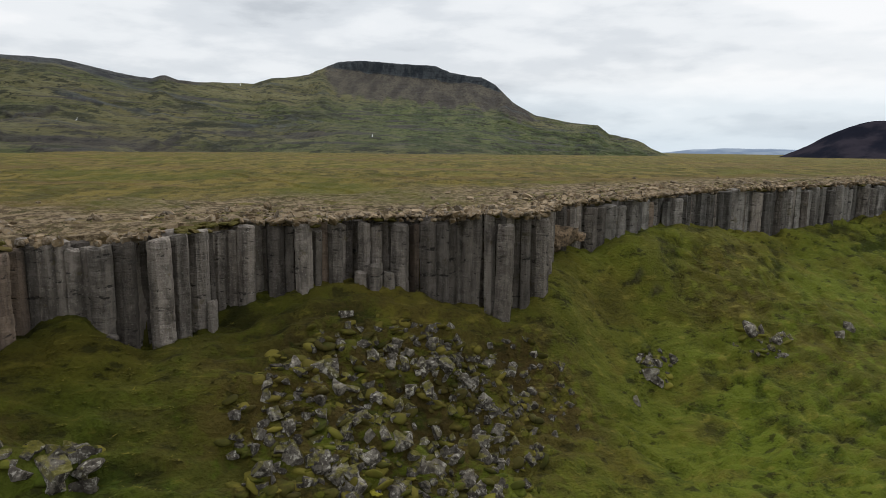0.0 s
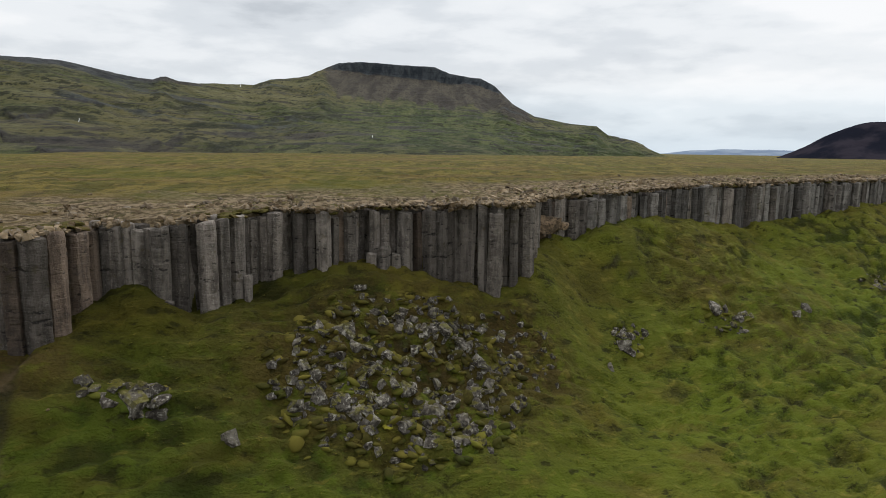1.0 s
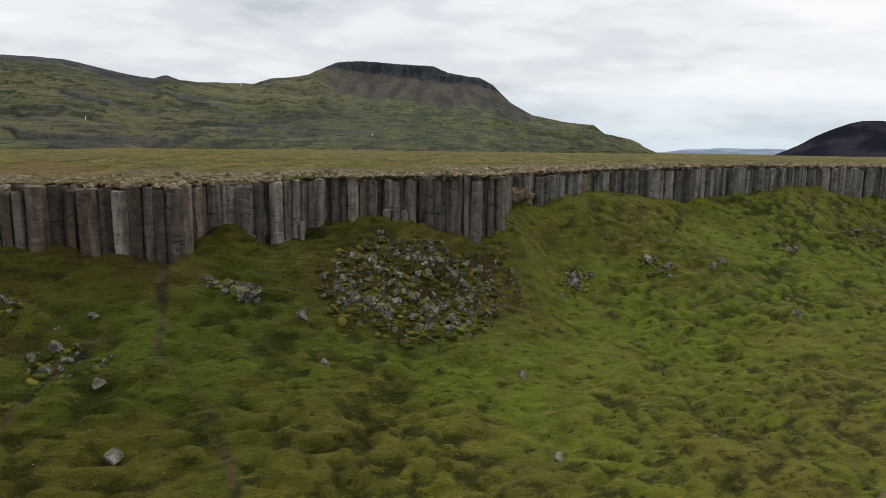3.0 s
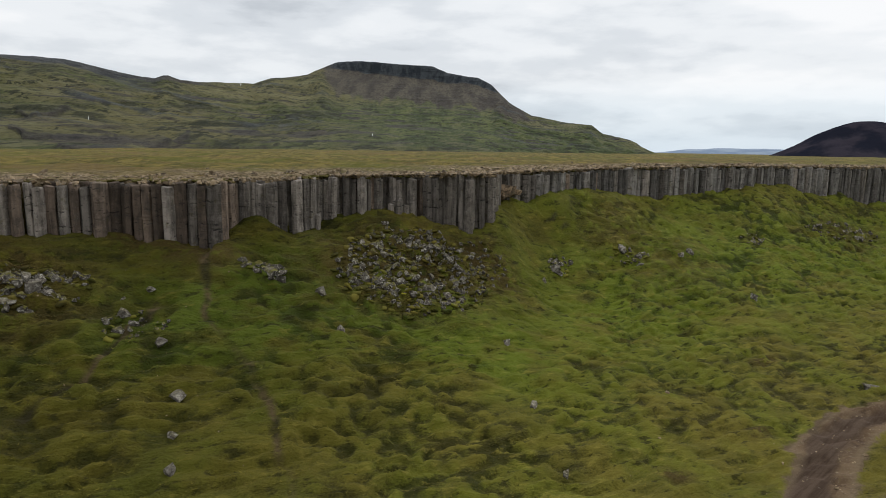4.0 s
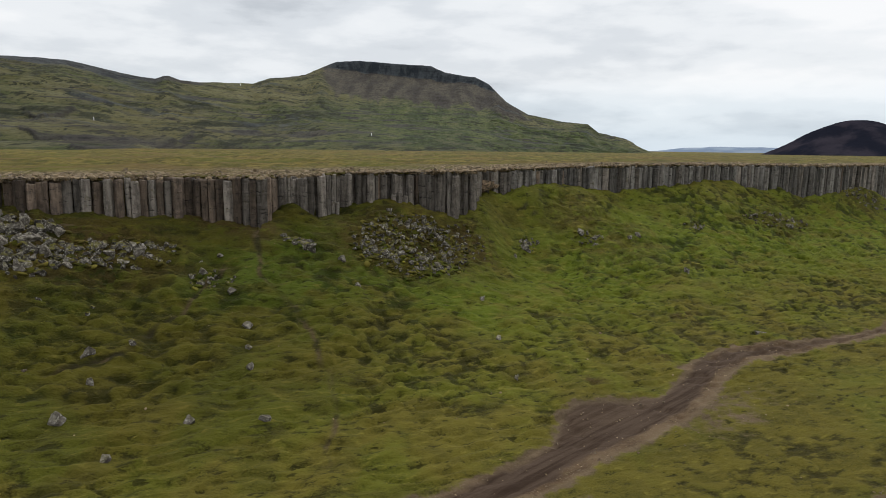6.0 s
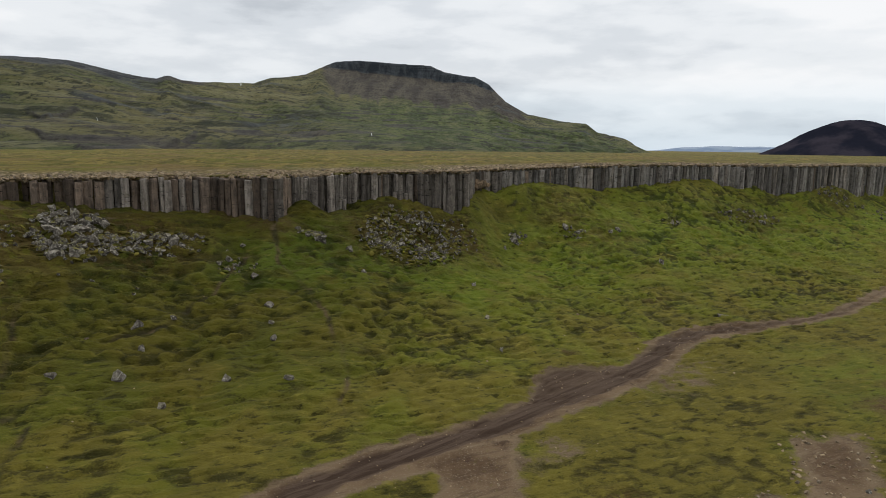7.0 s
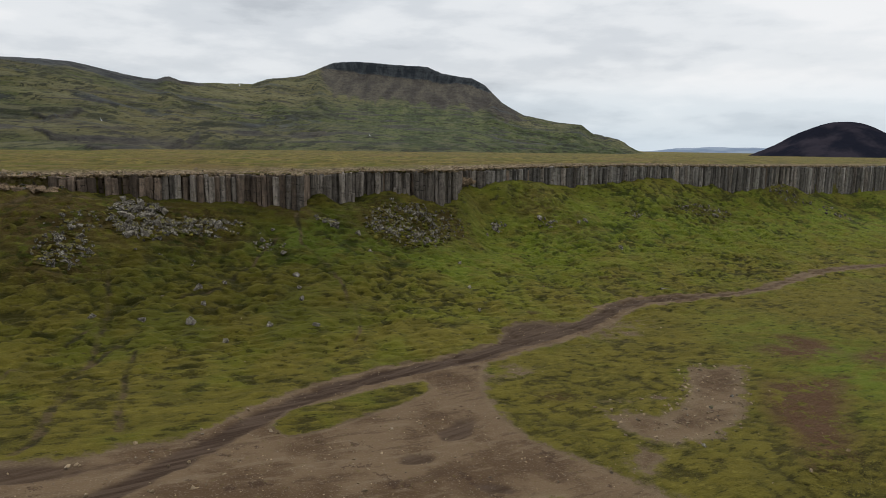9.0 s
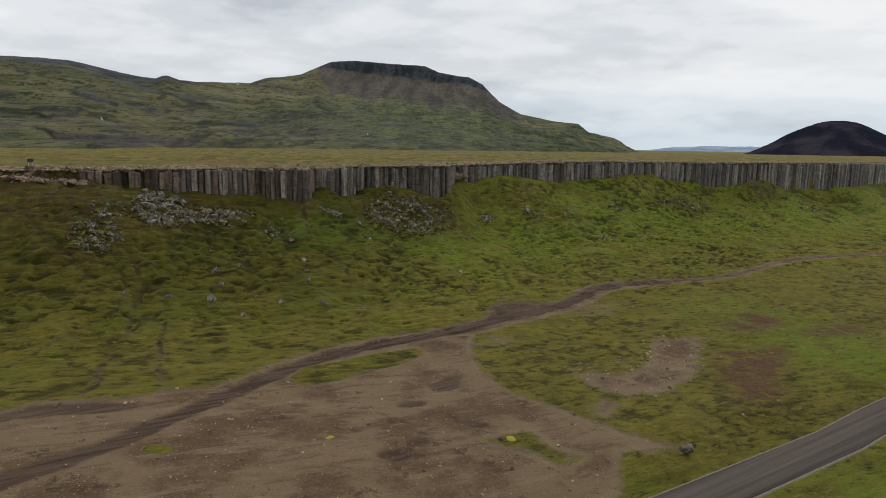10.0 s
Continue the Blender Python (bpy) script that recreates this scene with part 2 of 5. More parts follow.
def basalt_material(name, tint=(1.14, 0.99, 0.85), lichen=0.5):
    k = Mat(name)
    tall = k.noise(1.9, 6, 0.62, vec=k.mapped((1.0, 1.0, 0.12)))
    fine, mid = k.noise(8.0, 7, 0.72), k.noise(1.1, 6, 0.62)
    cracks = k.noise(1.7, 7, 0.68, vec=k.mapped((0.55, 0.55, 1.9)))
    dark, pale = tuple(0.074 * c for c in tint), tuple(0.236 * c for c in tint)
    c = k.mix(k.band(tall, 0.10, 0.90), dark, pale)
    c = k.mix(k.band(k.random(), 0.0, 1.0, 0.0, 0.35), c, (0.083, 0.066, 0.053))
    c = k.mix(k.band(mid, 0.55, 0.80, 0.0, 0.45), c, tuple(0.25 * v for v in tint))
    c = k.mix(k.band(mid, 0.42, 0.22, 0.0, 0.45), c, (0.046, 0.041, 0.035))
    c = k.mix(k.band(cracks, 0.30, 0.24, 0.0, 0.85), c, (0.022, 0.019, 0.017))
    c = k.mix(k.math("MULTIPLY", k.band(fine, 0.62, 0.80), lichen), c, (0.360, 0.340, 0.295))
    c = k.mix(k.band(k.noise(0.7, 6, 0.7), 0.68, 0.82, 0.0, 0.5), c, (0.079, 0.064, 0.022))
    lot = k.math("FRACT", k.math("MULTIPLY", k.random(), 7.31), 0.0)
    c = k.mix(1.0, c, k.band(lot, 0.0, 1.0, 0.52, 1.40), "MULTIPLY")
    bump = k.math("ADD", k.math("MULTIPLY", cracks, 0.9), k.math("ADD", k.math("MULTIPLY", fine, 0.35), k.math("MULTIPLY", tall, 0.6)))
    return k.done(c, 0.9, bump, 1.0, 0.14, 0.2)


def boulder_material(name="lichened_boulder", pale=1.0, moss=0.85, speckle=0.85):
    k = Mat(name)
    fine, mid = k.noise(3.6, 7, 0.72), k.noise(1.4, 6, 0.62)
    c = k.mix(k.band(mid, 0.3, 0.7), tuple(pale * v for v in (0.060, 0.051, 0.041)), tuple(pale * v for v in (0.178, 0.160, 0.132)))
    c = k.mix(k.band(k.random(), 0.2, 1.0, 0.0, 0.5), c, tuple(pale * v for v in (0.068, 0.058, 0.047)))
    c = k.mix(k.band(fine, 0.56, 0.70, 0.0, speckle), c, tuple(pale * v for v in (0.42, 0.395, 0.340)))
    c = k.mix(k.band(fine, 0.42, 0.28, 0.0, speckle), c, (0.024, 0.021, 0.017))
    grown = k.math("MULTIPLY", k.band(k.normal_z(), 0.25, 0.80), k.band(k.noise(0.9, 5, 0.6), 0.46, 0.58))
    c = k.mix(k.math("MULTIPLY", grown, moss), c, k.mix(fine, (0.055, 0.052, 0.009), (0.135, 0.120, 0.017)))
    return k.done(c, 0.92, k.math("ADD", k.math("MULTIPLY", k.noise(3.0, 6, 0.7), 0.9), k.math("MULTIPLY", fine, 0.5)), 0.9, 0.12, 0.15)


def rimstone_material():
    k = Mat("tan_broken_stone")
    fine, mid = k.noise(5.0, 7, 0.7), k.noise(0.8, 5)
    c = k.mix(k.band(mid, 0.3, 0.7), (0.128, 0.088, 0.048), (0.275, 0.205, 0.125))
    c = k.mix(k.band(k.island(), 0.4, 1.0, 0.0, 0.75), c, (0.056, 0.045, 0.033))
    c = k.mix(k.band(fine, 0.55, 0.75, 0.0, 0.6), c, (0.247, 0.225, 0.188))
    return k.done(c, 0.92, fine, 0.6, 0.05, 0.2)


def asphalt_material():
    k = Mat("worn_asphalt")
    fine, lane = k.noise(30.0, 3), k.noise(1.0, 5, vec=k.mapped((0.03, 2.2, 1), (0, 0, 32)))
    c = k.mix(k.band(lane, 0.25, 0.75), (0.052, 0.043, 0.037), (0.076, 0.063, 0.054))
    c = k.mix(k.band(fine, 0.4, 0.7, 0.0, 0.3), c, (0.098, 0.083, 0.070))
    return k.done(c, 1.0, fine, 0.3, 0.01, 0.05)


def verge_material():
    k = Mat("gravel_verge")
    fine = k.noise(12.0, 4)
    c = k.mix(k.band(fine, 0.3, 0.7), (0.085, 0.067, 0.049), (0.175, 0.148, 0.116))
    return k.done(c, 0.95, fine, 0.5, 0.03)


def hill_material():
    k = Mat("hill_grass_and_scree")
    along = k.mapped((0.7, 0.28, 1.2))
    wide, mid, fine = k.noise(0.0035, 5), k.noise(0.012, 10, 0.68, vec=along), k.noise(0.05, 9, 0.72, vec=along)
    # base greens are greyed a little to carry the haze of distance
    c = k.mix(k.band(wide, 0.30, 0.70), (0.065, 0.074, 0.026), (0.113, 0.104, 0.045))
    c = k.mix(k.band(mid, 0.36, 0.46, 0.8, 0.0), c, (0.029, 0.032, 0.018))
    c = k.mix(k.band(mid, 0.56, 0.68, 0.0, 0.6), c, (0.144, 0.133, 0.068))
    c = k.mix(k.math("MULTIPLY", k.attr("lush"), 0.9), c, k.mix(k.band(k.noise(0.02, 8, 0.68, vec=k.mapped((1.0, 0.16, 0.3))), 0.30, 0.70), (0.034, 0.051, 0.017), (0.084, 0.103, 0.033)))
    c = k.mix(k.band(fine, 0.36, 0.44, 0.8, 0.0), c, (0.024, 0.027, 0.017))
    c = k.mix(k.band(fine, 0.58, 0.70, 0.0, 0.45), c, (0.127, 0.120, 0.068))
    grain = k.noise(0.2, 6, 0.72, vec=along)
    c = k.mix(k.band(grain, 0.50, 0.30, 0.0, 0.55), c, (0.022, 0.024, 0.015))
    strata = k.noise(1.0, 9, 0.66, vec=k.mapped((0.003, 0.004, 0.056)))
    c = k.mix(k.math("MULTIPLY", k.band(strata, 0.60, 0.66), k.band(mid, 0.45, 0.58, 0.25, 0.85)), c, k.mix(fine, (0.028, 0.027, 0.028), (0.074, 0.068, 0.062)))
    c = k.mix(k.math("MULTIPLY", k.band(strata, 0.40, 0.34, 0.0, 0.4), k.band(k.attr("lush"), 0.0, 0.5, 1.0, 0.2)), c, (0.151, 0.140, 0.064))
    fall = k.noise(0.016, 8, 0.66, vec=k.mapped((1.0, 0.12, 0.2)))
    scree = k.mix(k.band(fall, 0.30, 0.70), (0.040, 0.035, 0.029), (0.081, 0.071, 0.053))
    stony = k.band(k.math("ADD", k.attr("scree"), k.math("MULTIPLY", k.math("SUBTRACT", mid, 0.5), 0.6)), 0.36, 0.64)
    c = k.mix(stony, c, scree)
    c = k.mix(k.math("MULTIPLY", stony, k.band(grain, 0.46, 0.36, 0.0, 0.7)), c, (0.022, 0.021, 0.019))
    rock = k.mix(k.band(k.noise(0.03, 8, 0.7, vec=k.mapped((1, 1, 0.25))), 0.30, 0.70), (0.031, 0.037, 0.043), (0.073, 0.080, 0.085))
    c = k.mix(k.attr("crag"), c, rock)
    return k.done(c, 0.95, k.math("ADD", k.math("MULTIPLY", strata, 1.2), k.math("ADD", mid, fine)), 1.0, 8.0, 0.1)


def foam_material():
    k = Mat("white_water")
    return k.done(k.mix(k.noise(0.8, 4), (0.34, 0.35, 0.35), (0.62, 0.63, 0.63)), 0.5)


def cone_material():
    k = Mat("dark_cinder")
    mid = k.noise(0.012, 6, 0.6, vec=k.mapped((1, 1, 0.4)))
    c = k.mix(k.band(mid, 0.35, 0.65), (0.012, 0.013, 0.020), (0.029, 0.026, 0.034))
    return k.done(c, 1.0, mid, 0.6, 8.0, 0.0)


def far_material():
    k = Mat("far_hazed_ridge")
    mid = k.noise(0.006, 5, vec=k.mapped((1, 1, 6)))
    # the blue is distance haze put into the base colour
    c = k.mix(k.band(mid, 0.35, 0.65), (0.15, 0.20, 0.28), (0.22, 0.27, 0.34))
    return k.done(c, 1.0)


M_GROUND, M_BOULDER, M_HILL, M_CONE, M_FAR = ground_material(), boulder_material(pale=1.05), hill_material(), cone_material(), far_material()
M_PALE = boulder_material("pale_lichened_boulder", 1.22, 0.25, 0.45)
M_RUBBLE = boulder_material("dark_mossy_rubble", 0.74, 0.9, 0.85)
M_BASALT = basalt_material("grey_basalt")
M_BASALT_BLUE = basalt_material("blue_grey_basalt", (1.08, 1.0, 0.90), 0.45)
M_BASALT_BROWN = basalt_material("brown_basalt", (0.92, 0.68, 0.51), 0.2)
M_TUSSOCK = tussock_material()
M_FOAM = foam_material()
M_ROAD, M_VERGE = asphalt_material(), verge_material()


# ---------------------------------------------------------------- building helpers
def mesh_from(name, verts, faces, material=None, smooth_shade=False):
    me = bpy.data.meshes.new(name)
    me.from_pydata([tuple(v) for v in verts], [], [tuple(f) for f in faces])
    if material:
        me.materials.append(material)
    if smooth_shade:
        me.shade_smooth()
    return me


def mesh_of(name, bm, material):
    me = bpy.data.meshes.new(name)
    bm.to_mesh(me)
    bm.free()
    me.materials.append(material)
    return me


def grid_mesh(name, X, Y, Z, material, masks=None):
    """A sheet from 2D arrays, with float masks on its points."""
    rows, cols = X.shape
    me = bpy.data.meshes.new(name)
    me.vertices.add(rows * cols)
    me.vertices.foreach_set("co", np.stack([X, Y, Z], -1).astype(np.float32).ravel())
    i = (np.arange(rows - 1)[:, None] * cols + np.arange(cols - 1)[None, :]).ravel()
    quads = np.stack([i, i + 1, i + 1 + cols, i + cols], -1).astype(np.int32)
    n = len(quads)
    me.loops.add(n * 4)
    me.loops.foreach_set("vertex_index", quads.ravel())
    me.polygons.add(n)
    me.polygons.foreach_set("loop_start", (np.arange(n) * 4).astype(np.int32))
    me.update(calc_edges=True)
    me.shade_smooth()
    for key, values in (masks or {}).items():
        a = me.attributes.new(key, "FLOAT", "POINT")
        a.data.foreach_set("value", values.astype(np.float32).ravel())
    me.materials.append(material)
    return me


# ---------------------------------------------------------------- lie of the land
# plan of the escarpment's edge, from its low end to its far end
EDGE = np.array([(-140, -30), (-90, 0), (-72, 7), (-58, 10), (-52, 14), (-45, 18), (-40, 20.4), (-34, 22.8), (-29, 25.4), (-24.5, 25.6),
                 (-21.3, 25.4), (-21, 30.5), (-17.4, 31.2), (-15, 32.8), (-13.2, 36.5), (-11, 38.6), (-8, 38.6), (-6, 41), (0, 42), (2.5, 43.3),
                 (4.8, 43), (7.2, 45.5), (8.6, 51), (13, 55.5), (16, 56), (21, 61.5), (29, 68), (36, 70.8), (48, 78.4), (57, 82.7),
                 (66, 88.5), (76, 93), (88, 97.5), (97, 99.5), (105, 104), (130, 120), (150, 130), (210, 168), (330, 240)], float)
# height of the columns' feet along x
FOOT_X = (-140, -70, -58, -52, -45, -34, -28, -24, -21.4, -21.1, -20, -18.6, -17.5, -16.2, -14, -12.6, -9, -4, 0, 4.5, 7, 8.5, 13, 20, 27, 36, 48, 60, 67, 76, 82, 89, 100, 110, 122, 150, 330)
FOOT_Z = (19, 18.5, 17.3, 16.2, 15.2, 14.7, 13.8, 12.9, 12.7, 14.9, 15.3, 14.9, 14.7, 13.5, 13.4, 14.5, 15.1, 15.3, 14, 12.7, 13.8, 16.4, 15.8, 17.4, 16.2, 14.9, 15.8, 16.8, 16.9, 14.3, 15.4, 12.6, 13.8, 15, 11.4, 11.5, 12)
TOP_X = (-140, -60, -20, 0, 16, 35, 57, 90, 150, 400)
TOP_Z = (18.6, 19.2, 19.5, 19.75, 19.9, 20.3, 20.5, 20.3, 20.3, 20.3)
AXIS = np.array([(-260, -84), (-60, 9), (-21, 28), (7, 47), (36, 70), (88, 98), (150, 130), (450, 300)], float)
# broad mounds and hollows of the talus: x, y, height, radius
SWELLS = [(13.64, 48.54, -8.33, 10.88), (136.61, 121.65, -4.45, 11.27), (-54.62, 2.75, 4.19, 13.57),
          (3.98, 64.62, 15.87, 14.67), (51.21, 96.29, 8.09, 12.08), (-31.14, -63.28, 4.16, 23.86)]


def to_line(line, x, y):
    """Distance to a plan line, and the nearest place on it."""
    best, bx, by = np.full(np.shape(x), 1e12), np.zeros(np.shape(x)), np.zeros(np.shape(x))
    for a, b in zip(line[:-1], line[1:]):
        dx, dy = b - a
        u = np.clip(((x - a[0]) * dx + (y - a[1]) * dy) / (dx * dx + dy * dy), 0, 1)
        qx, qy = a[0] + u * dx, a[1] + u * dy
        d = (x - qx) ** 2 + (y - qy) ** 2
        closer = d < best
        best, bx, by = np.where(closer, d, best), np.where(closer, qx, bx), np.where(closer, qy, by)
    return np.sqrt(best), bx, by


def domes(u, v, seed, thin):
    """Overlapping domes of uneven size on a jittered lattice, 0 between them to 1 on the highest."""
    iu, iv = np.floor(u), np.floor(v)
    top = np.zeros(np.shape(u))
    for du in (-1, 0, 1):
        for dv in (-1, 0, 1):
            cu, cv = iu + du, iv + dv
            r = 0.55 + 0.45 * lattice(cu, cv, seed + 2)
            q = ((u - cu - lattice(cu, cv, seed)) ** 2 + (v - cv - lattice(cu, cv, seed + 1)) ** 2) / (r * r)
            h = np.where(lattice(cu, cv, seed + 3) < thin, 0.0, 0.45 + 0.55 * lattice(cu, cv, seed + 4))
            top = np.maximum(top, h * (1 - q))
    return top


def dryness(x, y):
    """0 on the talus, 1 on the level ground beyond it."""
    return smooth(34, 58, to_line(AXIS, x, y)[0])


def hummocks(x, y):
    """Grassy hummocks, 0 in the hollows between them to 1 on their tops. Drives relief and painted shade."""
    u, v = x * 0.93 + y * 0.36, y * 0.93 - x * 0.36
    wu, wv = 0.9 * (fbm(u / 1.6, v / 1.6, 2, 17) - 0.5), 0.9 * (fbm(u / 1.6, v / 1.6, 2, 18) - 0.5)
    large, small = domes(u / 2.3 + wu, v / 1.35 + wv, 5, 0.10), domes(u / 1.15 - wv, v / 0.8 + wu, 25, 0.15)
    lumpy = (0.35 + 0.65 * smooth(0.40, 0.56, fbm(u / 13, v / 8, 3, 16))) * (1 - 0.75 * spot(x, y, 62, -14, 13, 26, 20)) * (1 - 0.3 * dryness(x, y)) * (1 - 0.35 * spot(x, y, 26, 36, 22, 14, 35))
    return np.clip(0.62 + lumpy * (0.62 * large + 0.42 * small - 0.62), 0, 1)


def lower_land(x, y, d, bx, rough=True):
    away = to_line(AXIS, x, y)[0]
    flat = -4.443 - 0.00904 * np.clip(x, -200, 200) - 0.01561 * np.clip(y, -200, 200)
    z = flat + (13.069 - flat) / (1 + (away / 18.401) ** 1.694)
    for sx, sy, h, r in SWELLS:
        z = z + h * np.exp(-((x - sx) ** 2 + (y - sy) ** 2) / (2 * r * r))
    foot = np.interp(bx, FOOT_X, FOOT_Z) + (1.5 * (fbm(bx / 2.3, bx * 0 + 2, 3, 77) - 0.5) if rough else 0.0)
    z = z + (foot - z) * np.exp(-(d / 3.0) ** 2)
    if rough:
        slope = np.exp(-((away - 18) / 22) ** 2) * 0.62 + 0.38
        u, v = x * 0.88 + y * 0.47, y * 0.88 - x * 0.47
        tuss = 0.78 * hummocks(x, y) + 0.22 * smooth(0.4, 0.6, fbm(u / 3.4, v / 1.9, 2, 16)) + 0.25 * np.abs(fbm(u / 1.5, v / 1.0, 3, 6) - 0.5)
        # terracettes: treads that end in a steep little riser
        ph = v / 1.7 + 2.2 * fbm(u / 4.5, v / 3.5, 3, 9)
        saw = ph - np.floor(ph)
        tread = np.where(saw < 0.72, saw / 0.72, (1 - saw) / 0.28) * smooth(0.38, 0.56, fbm(u / 3.2, v / 2.6, 2, 12)) * 0.42
        heap = np.maximum(spot(x, y, -2.6, 31.6, 8.0, 5.0, 32), spot(x, y, -40, 11.5, 8, 4, 30))
        z = z - tread * smooth(60, 40, away) + 1.0 * heap * (fbm(x / 1.3, y / 1.3, 3, 13) - 0.5)
        z = z + (1.15 * tuss - 0.42 + 1.2 * (fbm(u / 8.0, v / 4.5, 3, 8) - 0.5)) * slope * hummocky(x, y)
    return z


def upper_land(x, y, d, bx):
    z = np.interp(bx, TOP_X, TOP_Z) + 0.25 * (1 - np.exp(-d / 5)) - 0.05
    z = z - 9.0 * smooth(230, 900, d)
    return z + (0.55 * (fbm(x / 3.1, y / 2.3, 4, 21) - 0.5) + 0.8 * (fbm(x / 14, y / 11, 3, 22) - 0.5) * smooth(3, 25, d)) * np.where(d > 600, 0, 1)


# worn ground below: a vehicle track, a gravel lot, trodden paths
TRACK = np.array([(-60, -120), (-38, -84), (-25.1, -60.7), (-20.8, -54), (-18.6, -48), (-16, -41), (-13, -33), (-10.4, -28.2), (-6.4, -23.2), (-1.5, -19), (3.4, -15.5), (9.6, -10.4), (13.9, -6.1), (17.2, -3.6), (23.6, 1.8),
                  (28.2, 7), (33.3, 14), (38.4, 18.7), (50, 24.4), (61, 30), (69.2, 34.4), (75.8, 40.4), (83, 46.6), (91.5, 53.2), (103, 59.3), (113, 64), (130, 70), (170, 80)], float)
# outlines of bare and grown patches
LOT = np.array([(-62, -78), (-45, -60), (-32.6, -49.3), (-31.4, -46.6), (-24, -44.8), (-22, -42.3), (-16.1, -38.8), (-13.5, -32), (-2, -20), (9.5, -13), (8.6, -21), (8.9, -26), (10.2, -30.5), (12.3, -34.5),
                (17, -38.5), (21.4, -43.3), (26, -45.3), (20.3, -47.1), (18.5, -53), (6, -66), (-20, -82), (-45, -95)], float)
ISLAND = np.array([(-11.8, -35.7), (-11, -31.5), (-7.5, -28), (-2.5, -23.6), (1.6, -21.1), (2.5, -23.2), (0.4, -26.8), (-3.9, -31.3), (-7.1, -35.2), (-9.7, -37.4)], float)
LOT_GRASS = np.array([(8.2, -46.5), (10.5, -44.6), (12.6, -44.3), (13.8, -46.7), (16.5, -48.3), (14.1, -50.4), (12.8, -49.3), (10.1, -47.8)], float)
MUD = np.array([(10.1, -8.6), (13.1, -0.3), (15.2, 2.2), (24.5, 5.1), (25.2, 2.3), (16.3, -6.5)], float)
LAYBY = np.array([(28.8, 12.4), (39.6, 22.1), (49.1, 25.8), (49.4, 24.1), (38.6, 19.0), (31.9, 11.6)], float)
BARE = np.array([(34.6, -12.4), (42.9, -10.3), (38, -21.1), (35.3, -26.7), (30, -31.9), (25, -33.8), (22, -32.6), (20.5, -26.5), (26.1, -27.6), (29.9, -24.1), (32.6, -18.5)], float)
BARE_LOW = np.array([(21.7, -34), (24.3, -35.7), (21.2, -40.1), (19, -39.7)], float)
RED = np.array([(43.1, -16.4), (54.6, -13.4), (47, -25), (41.1, -35.3), (36.4, -37.3), (38.4, -30.6), (38.6, -25.6)], float)


TRAILS = [np.array(p, float) for p in (
    [(-21.3, 24), (-21.1, 22.1), (-19.4, 17.1), (-15.2, 13.3), (-11.9, 8.8), (-8.8, 2.1), (-7.6, -4.4), (-7.3, -12)],
    [(-23.5, 17), (-25.0, 13.1), (-25.8, 7.7), (-28.4, 0.1), (-32, -5)],
    [(-42.5, -2.3), (-39.4, -9.2), (-37.0, -14.5), (-33.1, -27.4), (-28.2, -44.5)],
    [(-28.4, -44.6), (-31.5, -33.8), (-34.0, -24.1), (-33.5, -17.5)],
    [(-39.3, -39.1), (-40.2, -29.0), (-38.7, -17.5), (-37.5, -13.4)],
    [(-24.1, -38.5), (-27.8, -28.8), (-31.5, -18.8)],
    [(-66, -4), (-63.4, -0.5), (-60.6, 3.7), (-57, 8)],
    [(-56, 8), (-50.8, 9.5), (-46, 13), (-40.8, 15.6)])]
ROAD = np.array([(-160, -165), (-40, -92), (24.9, -53.4), (43, -42.6), (52, -36.3), (90, -12), (150, 24), (300, 110)], float)


def spot(x, y, cx, cy, rx, ry, turn=0.0):
    c, s = math.cos(radians(turn)), math.sin(radians(turn))
    u, v = ((x - cx) * c + (y - cy) * s) / rx, (-(x - cx) * s + (y - cy) * c) / ry
    return np.clip(1.5 - np.sqrt(u * u + v * v), 0, 1)


def patch_of(outline, x, y, soft):
    """1 well inside an outline, 0 well outside it, over a border of that width."""
    ring = np.vstack([outline, outline[:1]])
    inside = np.zeros(np.shape(x), bool)
    for (ax, ay), (bx, by) in zip(ring[:-1], ring[1:]):
        crosses = (ay > y) != (by > y)
        inside ^= crosses & (x < (bx - ax) * (y - ay) / (by - ay + 1e-12) + ax)
    d = to_line(ring, x, y)[0]
    return np.clip(0.5 + np.where(inside, d, -d) / soft, 0, 1)


